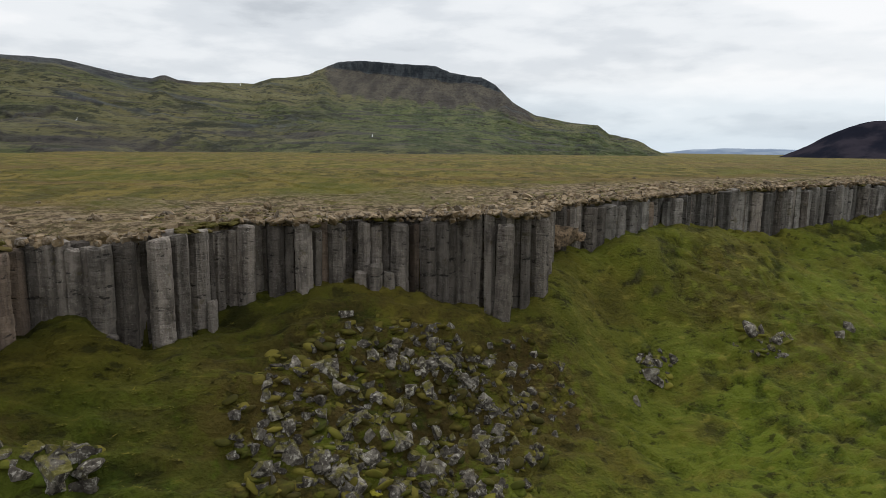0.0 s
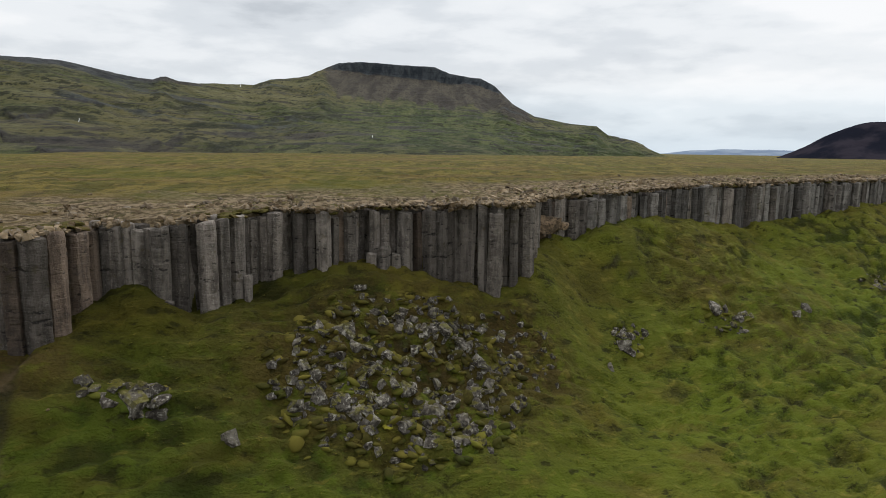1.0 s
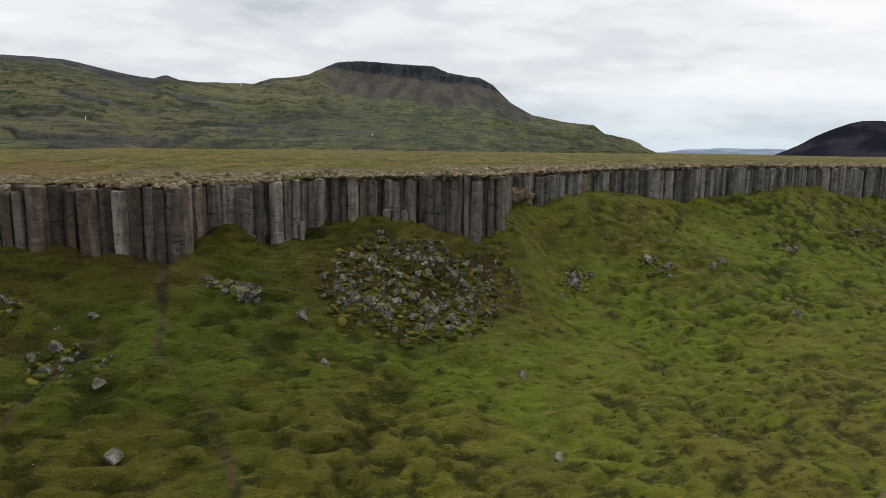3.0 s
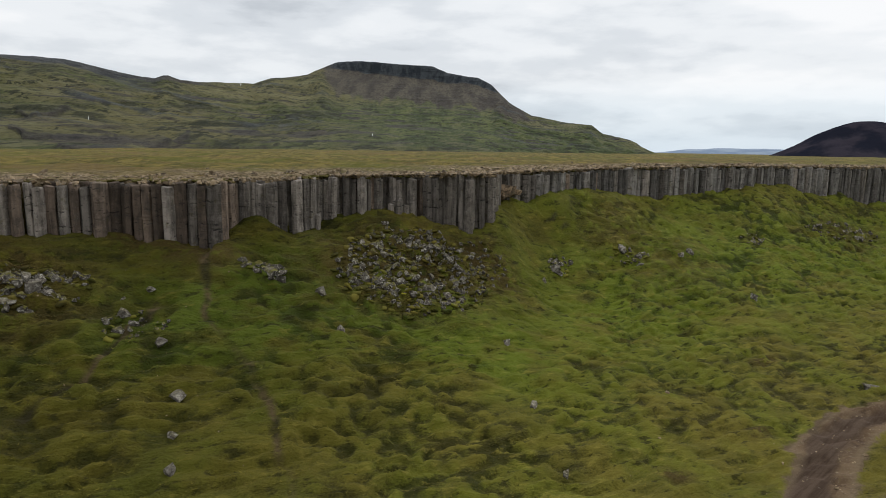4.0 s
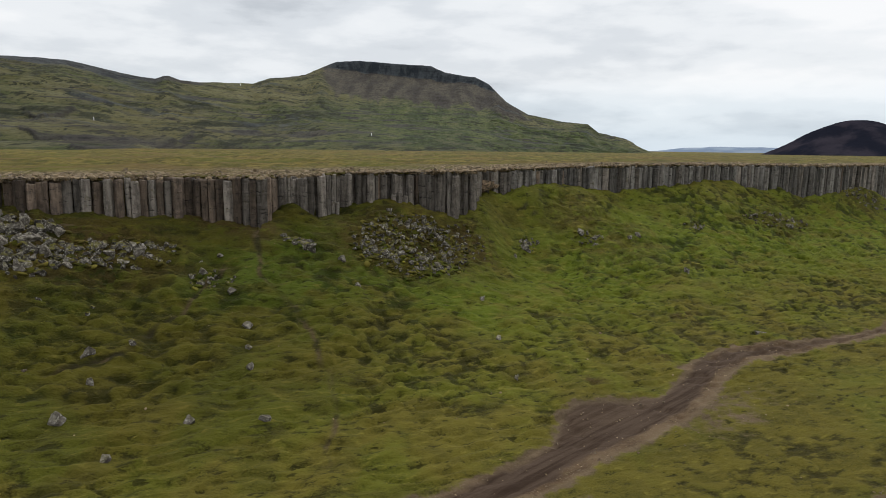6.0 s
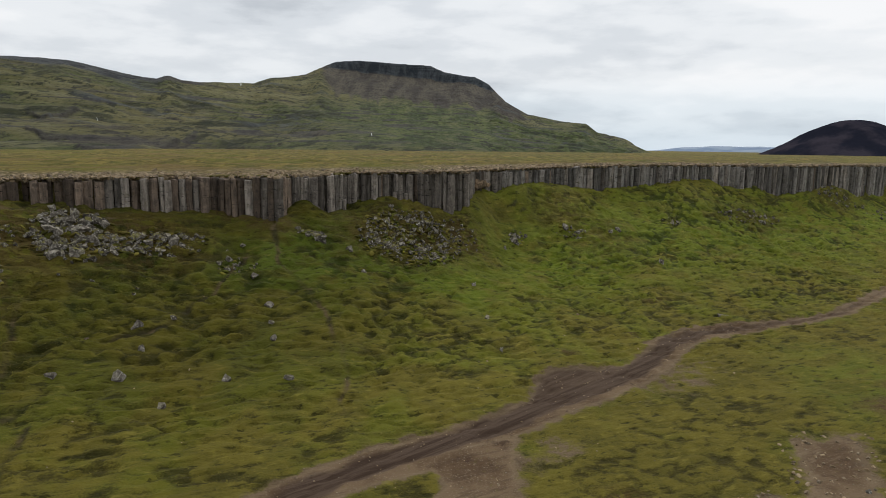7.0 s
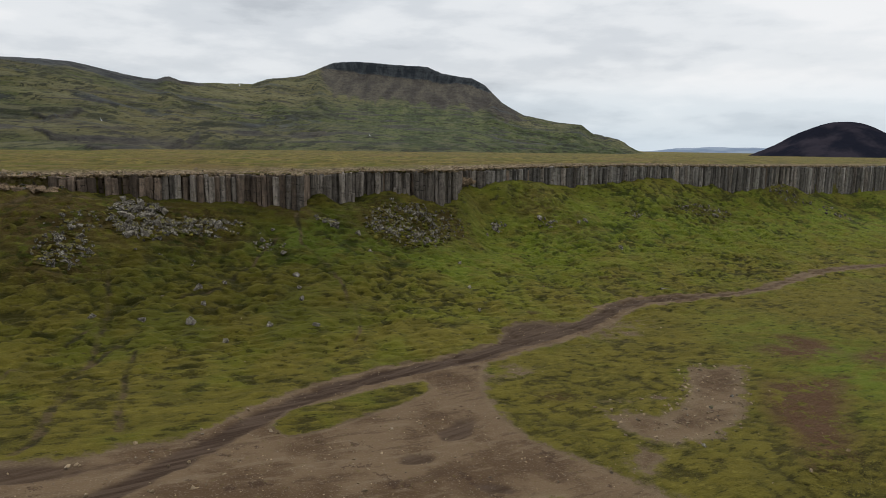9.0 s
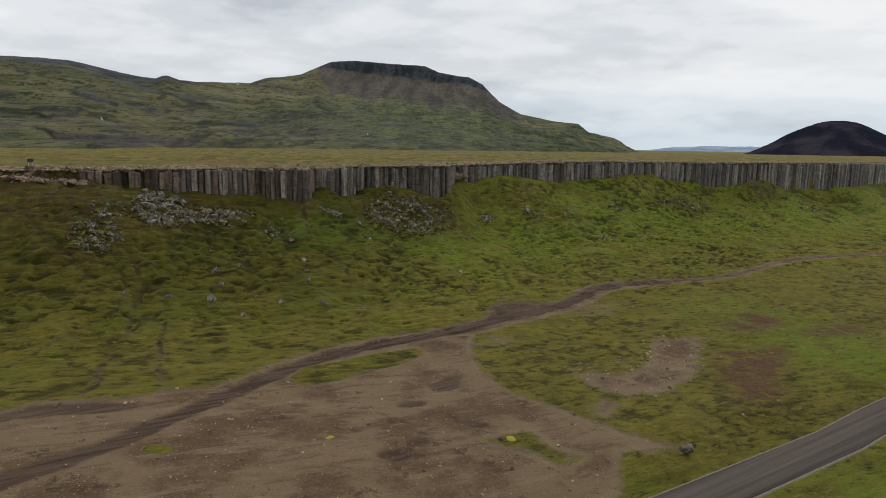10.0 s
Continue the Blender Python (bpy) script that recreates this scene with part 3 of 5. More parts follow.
def dirt_masks(x, y):
    x, y = np.asarray(x, float), np.asarray(y, float)
    dirt, wheel, red = np.zeros(x.shape), np.zeros(x.shape), np.zeros(x.shape)
    near = (x > -75) & (x < 180) & (y > -125) & (y < 95)
    px, py = x[near], y[near]
    dt, tx, ty = to_line(TRACK, px, py)
    # the shoulder is wider on the downhill side
    down = smooth(-0.6, 0.6, (px - tx) - (py - ty))
    half = np.interp(tx, (-60, -20, -5, 15, 36, 60, 90, 120), (3.0, 2.4, 2.1, 1.9, 1.6, 1.0, 1.3, 1.2)) + down * np.interp(tx, (0, 12, 40, 60), (0.2, 1.1, 1.0, 0.2))
    wander = 0.9 * (fbm(px / 2.0, py / 2.0, 3, 52) - 0.5)
    w = np.clip(0.5 + (half - dt) / 2.0, 0, 1)
    dark = np.interp(tx, (-60, -20, 5, 12, 36, 52, 80, 120), (1.0, 1.0, 1.25, 1.5, 1.15, 0.7, 0.5, 0.5))
    worn = smooth(dark + 0.45, dark - 0.35, dt + wander) * np.interp(tx, (-60, -5, 5, 40, 52, 80, 120), (0.85, 1, 1, 0.9, 0.5, 0.3, 0.2))
    # dark as well: a strip along the lot's upper edge, and smaller stains
    worn = np.maximum(worn, 0.8 * smooth(0.3, 0.8, np.maximum.reduce([spot(px, py, -29, -48.6, 8, 1.8, 22), spot(px, py, 1.4, -39.6, 1.6, 0.8, 20), spot(px, py, 0.4, -51.2, 1.4, 0.9), spot(px, py, 7.4, -43.4, 1.8, 0.8), spot(px, py, 5, -33, 3, 1.2, 60)]) + wander))
    mud = patch_of(MUD, px, py, 2.2)
    worn = np.maximum(worn, 0.85 * smooth(0.35, 0.75, mud - 0.25 * smooth(3.0, 5.5, py - 0.45 * px + 4)))
    w = np.maximum.reduce([w, mud, patch_of(LAYBY, px, py, 1.6), patch_of(LOT, px, py, 3.0), patch_of(BARE, px, py, 3.4) * 0.92, patch_of(BARE_LOW, px, py, 2.6) * 0.8])
    w = w * (1 - patch_of(ISLAND, px, py, 1.6)) * (1 - 0.95 * patch_of(LOT_GRASS, px, py, 3.0))
    w = w * (1 - 0.9 * smooth(0.3, 0.7, spot(px, py, -17.4, -54.4, 1.1, 0.7, 10)))
    w = np.maximum(w, 0.44 * np.maximum.reduce([spot(px, py, 12, -17, 4.2, 2.4, 30), spot(px, py, 25.6, -23, 5.0, 0.8, 15), spot(px, py, 30, 2, 9, 4, 40)]))
    r = np.maximum.reduce([patch_of(RED, px, py, 3.0), spot(px, py, 57.5, -0.5, 3.5, 4), spot(px, py, 67, -4, 7, 2.6, 25), spot(px, py, 53, -4, 5, 3)])
    dirt[near], wheel[near], red[near] = w, worn * np.clip(2.5 * w, 0, 1), r
    trail = np.zeros(np.shape(x))
    wob = 2.0 * (fbm(x / 4.5, y / 4.5, 3, 40) - 0.5)
    for line in TRAILS:
        trail = np.maximum(trail, smooth(0.48, 0.12, np.abs(to_line(line, x + wob, y - wob * 0.3)[0])) * (0.35 + 0.65 * smooth(0.36, 0.52, fbm(x / 3.0, y / 3.0, 2, 41))))
    return dirt, wheel, red, trail


def hummocky(x, y):
    dirt = dirt_masks(x, y)[0]
    return 1 - 0.92 * dirt


def land(x, y, rough=True):
    """Height of the ground; the upper level lies behind the edge."""
    x, y = np.asarray(x, float), np.asarray(y, float)
    d, bx, by = to_line(EDGE, x, y)
    behind = (y > np.interp(x, EDGE[:, 0], EDGE[:, 1])) & (d > 0.5)
    return np.where(behind, upper_land(x, y, d, bx), lower_land(x, y, d, bx, rough)), behind, d, bx


def spaced(lo, hi, step, reach, growth):
    core = list(np.arange(lo, hi + 1e-6, step))
    low, high, s = [], [], step
    a, b = lo, hi
    while a > -reach or b < reach:
        s *= growth
        if a > -reach:
            a = max(a - s, -reach)
            low.append(a)
        if b < reach:
            b = min(b + s, reach)
            high.append(b)
    return np.array(low[::-1] + core + high)


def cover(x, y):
    """How dark, how lush and how heathy the lower ground is."""
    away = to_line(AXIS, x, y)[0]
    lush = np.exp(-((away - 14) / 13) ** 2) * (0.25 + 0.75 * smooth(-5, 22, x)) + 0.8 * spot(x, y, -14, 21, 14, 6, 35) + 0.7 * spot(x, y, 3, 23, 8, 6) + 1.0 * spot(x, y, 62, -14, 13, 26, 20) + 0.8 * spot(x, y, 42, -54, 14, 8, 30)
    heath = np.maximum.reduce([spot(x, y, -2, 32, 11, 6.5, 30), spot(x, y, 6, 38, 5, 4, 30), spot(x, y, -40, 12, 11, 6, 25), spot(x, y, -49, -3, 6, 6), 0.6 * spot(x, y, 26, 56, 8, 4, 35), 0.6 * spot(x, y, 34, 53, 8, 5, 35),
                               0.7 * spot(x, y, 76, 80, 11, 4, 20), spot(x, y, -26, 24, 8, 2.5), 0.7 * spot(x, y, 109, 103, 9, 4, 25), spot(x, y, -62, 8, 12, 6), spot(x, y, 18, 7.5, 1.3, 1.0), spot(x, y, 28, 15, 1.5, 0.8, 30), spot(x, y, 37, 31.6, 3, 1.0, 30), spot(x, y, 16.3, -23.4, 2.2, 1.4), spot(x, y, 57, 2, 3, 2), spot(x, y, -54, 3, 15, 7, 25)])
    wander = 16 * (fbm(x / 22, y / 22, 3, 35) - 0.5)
    # darker set: strongest to the left, weaker near the cliff and over the flats
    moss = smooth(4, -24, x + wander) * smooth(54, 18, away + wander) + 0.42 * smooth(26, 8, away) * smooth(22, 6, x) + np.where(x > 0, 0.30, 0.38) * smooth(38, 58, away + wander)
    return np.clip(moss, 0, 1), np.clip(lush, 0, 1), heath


def build_ground():
    X, Y = np.meshgrid(spaced(-56, 92, 0.25, 4900, 1.06), spaced(-58, 92, 0.25, 4900, 1.06))
    Z, behind, d, bx = land(X, Y)
    dirt, wheel, red, trail = dirt_masks(X, Y)
    below = ~behind
    Z = np.where(below, Z - 0.16 * wheel - 0.10 * trail, Z)
    # the road's bed is levelled
    dr, rx, ry = to_line(ROAD, X, Y)
    bed = np.interp(rx, (-160, 20, 55, 300), (-2.6, -3.3, -3.5, -4.6))
    Z = np.where(below, Z + (bed - Z) * smooth(9.0, 3.6, dr), Z)
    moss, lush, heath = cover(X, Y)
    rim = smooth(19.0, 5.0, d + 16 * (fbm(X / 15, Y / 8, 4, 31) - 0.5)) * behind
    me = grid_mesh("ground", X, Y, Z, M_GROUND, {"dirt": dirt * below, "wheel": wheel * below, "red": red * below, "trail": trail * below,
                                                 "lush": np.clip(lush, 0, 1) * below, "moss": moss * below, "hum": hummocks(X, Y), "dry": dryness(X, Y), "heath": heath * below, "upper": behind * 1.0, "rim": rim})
    tagged(new("ground", me), "mossy green moorland with hummocks, talus and worn gravel", "ground", kind="structure")


build_ground()


def build_road():
    """An asphalt lane on the levelled bed, with gravel verges."""
    dense = []
    for a, b in zip(ROAD[:-1], ROAD[1:]):
        dense += [a + (b - a) * u for u in np.linspace(0, 1, 24, endpoint=False)]
    dense = np.array(dense)
    tang = np.gradient(dense, axis=0)
    tang /= np.linalg.norm(tang, axis=1)[:, None]
    side = np.stack([-tang[:, 1], tang[:, 0]], 1)
    zz = np.interp(dense[:, 0], (-160, 20, 55, 300), (-2.6, -3.3, -3.5, -4.6))
    for name, cuts, mat, label in (("road", ((-2.05, -0.3), (-2.0, 0.12), (0.0, 0.16), (2.0, 0.12), (2.05, -0.3)), M_ROAD, "narrow grey asphalt road without markings"),
                                   ("road_verge", ((1.98, 0.02), (2.10, 0.10), (2.22, 0.06), (2.7, -0.4)), M_VERGE, "pale gravel verge along the asphalt road"),
                                   ("road_verge", ((-2.7, -0.4), (-2.22, 0.06), (-2.10, 0.10), (-1.98, 0.02)), M_VERGE, "pale gravel verge along the asphalt road")):
        X = np.stack([dense[:, 0] + side[:, 0] * o for o, _ in cuts], 1)
        Y = np.stack([dense[:, 1] + side[:, 1] * o for o, _ in cuts], 1)
        Z = np.stack([zz + h for _, h in cuts], 1)
        # rows run across the road, turned so that the faces look up
        tagged(new(name, grid_mesh(name, X[:, ::-1], Y[:, ::-1], Z[:, ::-1], mat)), label, "road", kind="structure")


build_road()

# ---------------------------------------------------------------- far hills
ORIGIN = (0.0, -40.0, 24.0)
# skyline of the hills: bearing east of the view in degrees, rise in degrees, distance
SKY_B = (-60, -45, -33.3, -31.3, -29.5, -27.6, -25, -23.2, -22.6, -22.2, -21.3, -20.2, -15.6, -14.2, -11.9, -11.2, -10, -8.6, -6.6, -3.7, -0.5, 0.7, 3.4, 4.6, 6.1, 8.1, 11, 13.2, 14.2, 16.5, 17.9, 19.5, 24)
SKY_E = (5.0, 5.7, 6.04, 6.13, 6.07, 5.76, 5.21, 5.05, 5.30, 5.34, 5.0, 4.94, 5.0, 5.47, 5.74, 5.9, 6.45, 6.96, 7.07, 6.95, 6.79, 6.28, 5.89, 5.33, 3.92, 2.83, 2.27, 2.05, 1.3, 0.75, 0.0, -0.8, -1.2)
SKY_R = (1500, 1600, 1700, 1720, 1750, 1780, 1820, 1880, 1890, 1900, 1920, 1950, 2300, 2400, 2600, 2650, 2700, 2750, 2750, 2750, 2750, 2700, 2650, 2600, 2450, 2350, 2250, 2150, 2100, 1950, 1850, 1750, 1600)


def build_hills():
    bear = np.linspace(-60, 24, 1100)
    u = np.concatenate([np.linspace(0, 0.93, 190, endpoint=False), np.linspace(0.93, 0.99, 30, endpoint=False), np.linspace(0.99, 1.12, 14)])
    B, U = np.meshgrid(bear, u, indexing="ij")
    el, reach = np.interp(B, SKY_B, SKY_E), np.interp(B, SKY_B, SKY_R)
    r0 = 420.0
    R = r0 + (reach - r0) * U
    crest = ORIGIN[2] + np.tan(np.radians(el)) * reach
    # foot slope, then steeper flanks; under the table's rim a wall and scree below it
    mesa = smooth(-10.3, -8.3, B) * smooth(5.6, 4.4, B)
    shape_hill = 0.62 * U ** 1.25 + 0.38 * smooth(0.35, 1.0, U)
    wall = np.interp(B, (-9, -6, 0, 1.2, 5), (0.89, 0.85, 0.82, 0.87, 0.89)) + 0.03 * (fbm(B * 1.4, B * 0, 3, 61) - 0.5)
    shape_mesa = np.interp(U, (0, 0.45, 0.72, 0.90, 0.955), (0, 0.17, 0.43, 0.67, 0.765)) / 0.765 * wall
    shape_mesa = np.where(U > 0.955, wall + (0.985 - wall) * smooth(0.955, 0.968, U + 0.010 * (fbm(B * 1.3, U * 6, 5, 62) - 0.5)) + 0.015 * smooth(0.968, 1.0, U), shape_mesa)
    shape = shape_hill + (shape_mesa - shape_hill) * mesa
    foot = 12.0
    Z = foot + (crest - foot) * np.minimum(shape, 1.0) - 60 * np.maximum(U - 1, 0) * 8 * (1 - mesa)
    x, y = ORIGIN[0] + R * np.sin(np.radians(B)), ORIGIN[1] + R * np.cos(np.radians(B))
    inner = smooth(0.02, 0.2, U) * smooth(1.0, 0.90, U)
    ridge = 1 - np.abs(2 * fbm(x / 330 + y / 900, y / 420, 5, 60) - 1)
    relief = (ridge - 0.75) * 20 * inner * (1 - 0.75 * mesa)
    terr = fbm(x / 420, y / 420, 3, 64) * 9 + U * 11
    step = (smooth(0.55, 0.95, terr - np.floor(terr)) - (terr - np.floor(terr))) * 8 * inner * (1 - 0.7 * mesa)
    Z = Z + relief + step + (fbm(x / 60, y / 35, 4, 67) - 0.5) * 4 * inner + (fbm(x / 60, y / 60, 4, 68) - 0.5) * 5 * smooth(0.3, 0.9, U)
    crag = smooth(0.950, 0.957, U) * smooth(0.978, 0.970, U) * smooth(0.2, 0.7, mesa)
    crag = np.maximum(crag, 0.6 * smooth(0.64, 0.74, fbm(x / 260, y / 36 + U * 2, 5, 73)) * (1 - mesa) * smooth(0.1, 0.2, U))
    gully = 0.20 * (fbm(B * 1.1, U * 2, 4, 70) - 0.5)
    scree = smooth(0.58, 0.80, U + 1.5 * gully) * smooth(-11.5, -8, B) * smooth(9.5, 5.5, B) * smooth(0.99, 0.97, U)
    scree = np.maximum(scree, 0.5 * smooth(0.58, 0.72, fbm(x / 230, y / 70, 4, 72)) * smooth(-9, -14, B))
    lush = smooth(-16, -2, B) * smooth(0.0, 0.15, U) * smooth(0.78, 0.55, U)
    # old lava tongues low on the slope: bearings, foot and head, height of the front
    for b0, b1, u0, u1, h in ((-33.5, -19.8, 0.17, 0.31, 3.5), (-30.5, -17.4, 0.06, 0.14, 3.0), (-33.0, -28.2, 0.36, 0.54, 6.0), (-13.5, -10.2, 0.40, 0.47, 5.0), (-11.5, -8.8, 0.16, 0.21, 3.0)):
        jag = 0.022 * (fbm(B * 1.3, U * 3, 4, 76) - 0.5)
        ends = smooth(b0, b0 + 1.6, B) * smooth(b1, b1 - 3.5, B)
        front = u0 + 0.5 * (u1 - u0) * (1 - ends) + jag
        g = smooth(front, front + 0.012, U) * smooth(u1, u0 + 0.45 * (u1 - u0), U) * smooth(0.0, 0.25, ends)
        Z = Z + h * g * (0.75 + 0.5 * fbm(x / 12, y / 12, 3, 75))
        face = smooth(front - 0.004, front + 0.004, U) * smooth(front + 0.05, front + 0.018, U) * smooth(0.0, 0.2, ends)
        scree = np.maximum(scree, np.maximum(0.34 * g, 0.58 * face))
        crag = np.maximum(crag, 0.15 * face)
    # the bare dark hill behind the western slope
    scree = np.maximum(scree, 0.85 * smooth(0.84, 0.94, U + 0.08 * (fbm(B * 0.6, U * 4, 3, 78) - 0.5)) * smooth(-17, -22, B))
    crag = np.maximum(crag, 0.7 * smooth(0.80, 0.90, U + 0.06 * (fbm(B * 0.5, U * 4, 3, 79) - 0.5)) * smooth(-20, -26, B))
    # small white falls in the hillside's gullies
    for b0, u0, u1, w in ((-28.0, 0.355, 0.425, 0.45), (-16.7, 0.93, 0.985, 2.2), (-5.7, 0.150, 0.18, 0.6)):
        i = int(np.argmin(np.abs(bear - b0)))
        ks = np.flatnonzero((u >= u0) & (u <= u1))
        wob = w * 1.6 * (fbm(ks * 0.7, ks * 0.0 + b0, 3, 91) - 0.5)
        half = w * (0.35 + 0.4 * fbm(ks * 0.9, ks * 0.0, 2, 92))
        px, py, pz = x[i, ks] + wob, y[i, ks], Z[i, ks] + 0.8
        strip = grid_mesh("waterfall", np.stack([px - half, px - half * 0.2, px + half], 1), np.stack([py, py, py], 1), np.stack([pz - 0.4, pz + 0.3, pz - 0.4], 1), M_FOAM)
        tagged(new("waterfall", strip), "thin white waterfall in a gully of the green hillside", "waterfall")
    tagged(new("hills", grid_mesh("hills", x, y, Z, M_HILL, {"crag": crag, "scree": scree, "lush": lush})),
           "green moorland hills below a flat-topped crag with scree", "mountain", kind="structure")


build_hills()


def build_cone(name, bearing, distance, wide, high, material, label, power=1.0, flat=0.0):
    cx, cy = ORIGIN[0] + distance * math.sin(radians(bearing)), ORIGIN[1] + distance * math.cos(radians(bearing))
    A, R = np.meshgrid(np.linspace(0, 2 * math.pi, 160), np.linspace(0, 1, 60), indexing="ij")
    x, y = cx + wide * R * np.cos(A), cy + wide * R * np.sin(A)
    z = 8 + high * (1 - smooth(0, 1, R) * 0.35 - 0.65 * R ** power)
    z = z + high * 0.16 * (fbm(x / (wide * 0.28), y / (wide * 0.28), 4, 81) - 0.5) * smooth(0, 0.2, R)
    tagged(new(name, grid_mesh(name, x, y, z, material)), label, "mountain", kind="structure")


build_cone("cinder_cone", 33.35, 1650, 198, 84, M_CONE, "dark violet cinder cone beyond the moor", 1.4)


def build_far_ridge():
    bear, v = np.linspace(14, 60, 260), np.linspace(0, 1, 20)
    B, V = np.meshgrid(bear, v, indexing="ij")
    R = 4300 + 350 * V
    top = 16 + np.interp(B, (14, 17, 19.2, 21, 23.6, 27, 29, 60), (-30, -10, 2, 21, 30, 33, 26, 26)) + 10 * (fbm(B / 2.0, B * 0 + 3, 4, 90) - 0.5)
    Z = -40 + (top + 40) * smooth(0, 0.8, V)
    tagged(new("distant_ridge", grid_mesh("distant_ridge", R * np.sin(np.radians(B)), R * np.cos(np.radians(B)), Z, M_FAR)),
           "long low ridge on the horizon, blue haze painted on it", "mountain", kind="structure")


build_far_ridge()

# ---------------------------------------------------------------- the basalt cliff
rng = random.Random(11)


def column_mesh(name, tall, material, seed):
    """A jointed, slightly chipped six-sided column, its top at z = 0."""
    r = random.Random(seed)
    sides = r.choice((5, 6, 6, 6))
    angles = sorted((k + r.uniform(-0.22, 0.22)) * 2 * math.pi / sides for k in range(sides))
    radii = [r.uniform(0.62, 0.80) for _ in angles]
    corner = [Vector((q * math.cos(a), q * math.sin(a), 0)) for a, q in zip(angles, radii)]
    ring = []
    for i, c in enumerate(corner):
        before, after = corner[i - 1], corner[(i + 1) % sides]
        ring += [c.lerp(before, r.uniform(0.02, 0.06)), c.lerp(after, r.uniform(0.02, 0.06))]
    levels, z, last = [], -r.uniform(0.35, 0.9), -0.10
    while z > -tall + 0.5:
        levels.append(z)
        z -= r.choice((r.uniform(0.3, 0.7), r.uniform(0.5, 1.5), r.uniform(0.7, 1.2)))
    n = len(ring)
    verts, faces = [], []

    def add(height, scale, shift, ragged=0.0, chip=0.035):
        for p in ring:
            q = scale * (1 + r.uniform(-chip, chip))
            verts.append((p.x * q + shift[0], p.y * q + shift[1], height + r.uniform(-ragged, ragged)))

    tilt = (r.uniform(-0.12, 0.12), r.uniform(-0.12, 0.12))
    shift = (r.uniform(-0.03, 0.03), r.uniform(-0.03, 0.03))
    verts.append((shift[0], shift[1], r.uniform(-0.02, 0.08)))
    for p in ring:
        verts.append((p.x * 0.86, p.y * 0.86, tilt[0] * p.x + tilt[1] * p.y + r.uniform(-0.04, 0.04)))
    add(-0.10, 0.98, shift, 0.05)
    for lv in levels:
        tip = r.uniform(-0.05, 0.05)
        # the face between two joints is rough and chipped
        for k in range(1, int((last - lv) / 0.34)):
            add(last + (lv - last) * k * 0.34 / (last - lv) - 0.06, 1.0 + r.uniform(-0.015, 0.015), shift, 0.07, 0.045)
        last = lv
        deep = r.choice((0.95, 0.975, 0.985, 0.99))
        add(lv + 0.03, 1.0, shift, 0.03, 0.02)
        add(lv, deep, shift, 0.025, 0.02)
        shift = (shift[0] * 0.6 + r.uniform(-0.03, 0.03), shift[1] * 0.6 + r.uniform(-0.03, 0.03))
        add(lv - 0.03 + tip * 0.3, 1.0, shift, 0.03, 0.02)
    add(-tall, 1.0, shift)
    rings = (len(verts) - 1) // n
    for i in range(n):
        faces.append((0, 1 + i, 1 + (i + 1) % n))
    for k in range(rings - 1):
        a, b = 1 + k * n, 1 + (k + 1) * n
        for i in range(n):
            j = (i + 1) % n
            faces.append((a + i, b + i, b + j, a + j))
    return mesh_from(name, verts, faces, material)


COLUMNS = [column_mesh("column", 11.0, M_BASALT, 100 + k) for k in range(18)]
BLUE_COLUMNS = [column_mesh("column", 11.0, M_BASALT_BLUE, 150 + k) for k in range(14)]
BROWN_COLUMNS = [column_mesh("column", 11.0, M_BASALT_BROWN, 200 + k) for k in range(8)]
cliff = tagged(new("basalt_cliff"), "long escarpment of dark grey hexagonal basalt columns", "cliff", kind="structure")
cliff.location = (0, 42, 12)
# columns of the two near buttresses and of the bay between them: x, y, width
WEST_BAY = [(-22.33, 25.23, 1.2), (-21.3, 25.3, 1.25), (-21.0, 26.5, 1.1), (-20.99, 28.78, 1.3), (-20.97, 30.0, 1.0), (-20.3, 30.6, 0.98), (-19.59, 30.53, 0.8),
            (-19.05, 30.78, 0.8), (-18.41, 30.81, 0.75), (-17.9, 31.0, 0.55), (-17.11, 30.86, 1.22), (-16.29, 31.53, 1.06), (-16.01, 32.95, 0.7), (-14.81, 32.37, 1.1),
            (-14.25, 33.45, 0.95), (-13.8, 34.95, 0.94), (-13.48, 35.77, 0.5), (-13.31, 37.13, 0.83), (-12.66, 37.39, 0.83)]
EAST_BAY = [(-11.74, 37.29, 1.09), (-11.16, 39.04, 0.7), (-10.32, 38.4, 0.95), (-9.59, 38.8, 0.76), (-8.53, 38.11, 1.03), (-7.78, 38.63, 0.6), (-7.45, 39.96, 0.6),
            (-6.82, 39.56, 0.8), (-6.28, 41.12, 0.7), (-5.81, 41.74, 0.6), (-5.13, 40.84, 0.85), (-4.34, 41.08, 0.75), (-3.71, 41.99, 0.7), (-2.79, 41.08, 1.11)]
EAST_NOSE = [(-1.89, 41.53, 0.69), (-1.01, 41.48, 1.05), (-0.03, 41.7, 0.93), (0.89, 43.25, 0.72), (1.61, 42.84, 0.68), (2.35, 42.98, 0.92), (3.22, 43.0, 0.78),
             (4.22, 42.12, 1.14), (5.26, 44.01, 0.7), (5.77, 43.83, 0.73), (6.89, 44.84, 1.17), (7.7, 46.6, 1.1), (8.1, 48.3, 1.1), (8.3, 49.9, 1.0)]


# broken stumps before the wall: x, y, width, height of the head
STUMPS = [(-4.3, 39.8, 0.85, 16.7), (-3.5, 40.1, 0.7, 16.1), (-5.2, 39.5, 0.7, 16.2), (-16.6, 30.4, 0.6, 14.6), (-13.0, 34.6, 0.6, 15.4)]


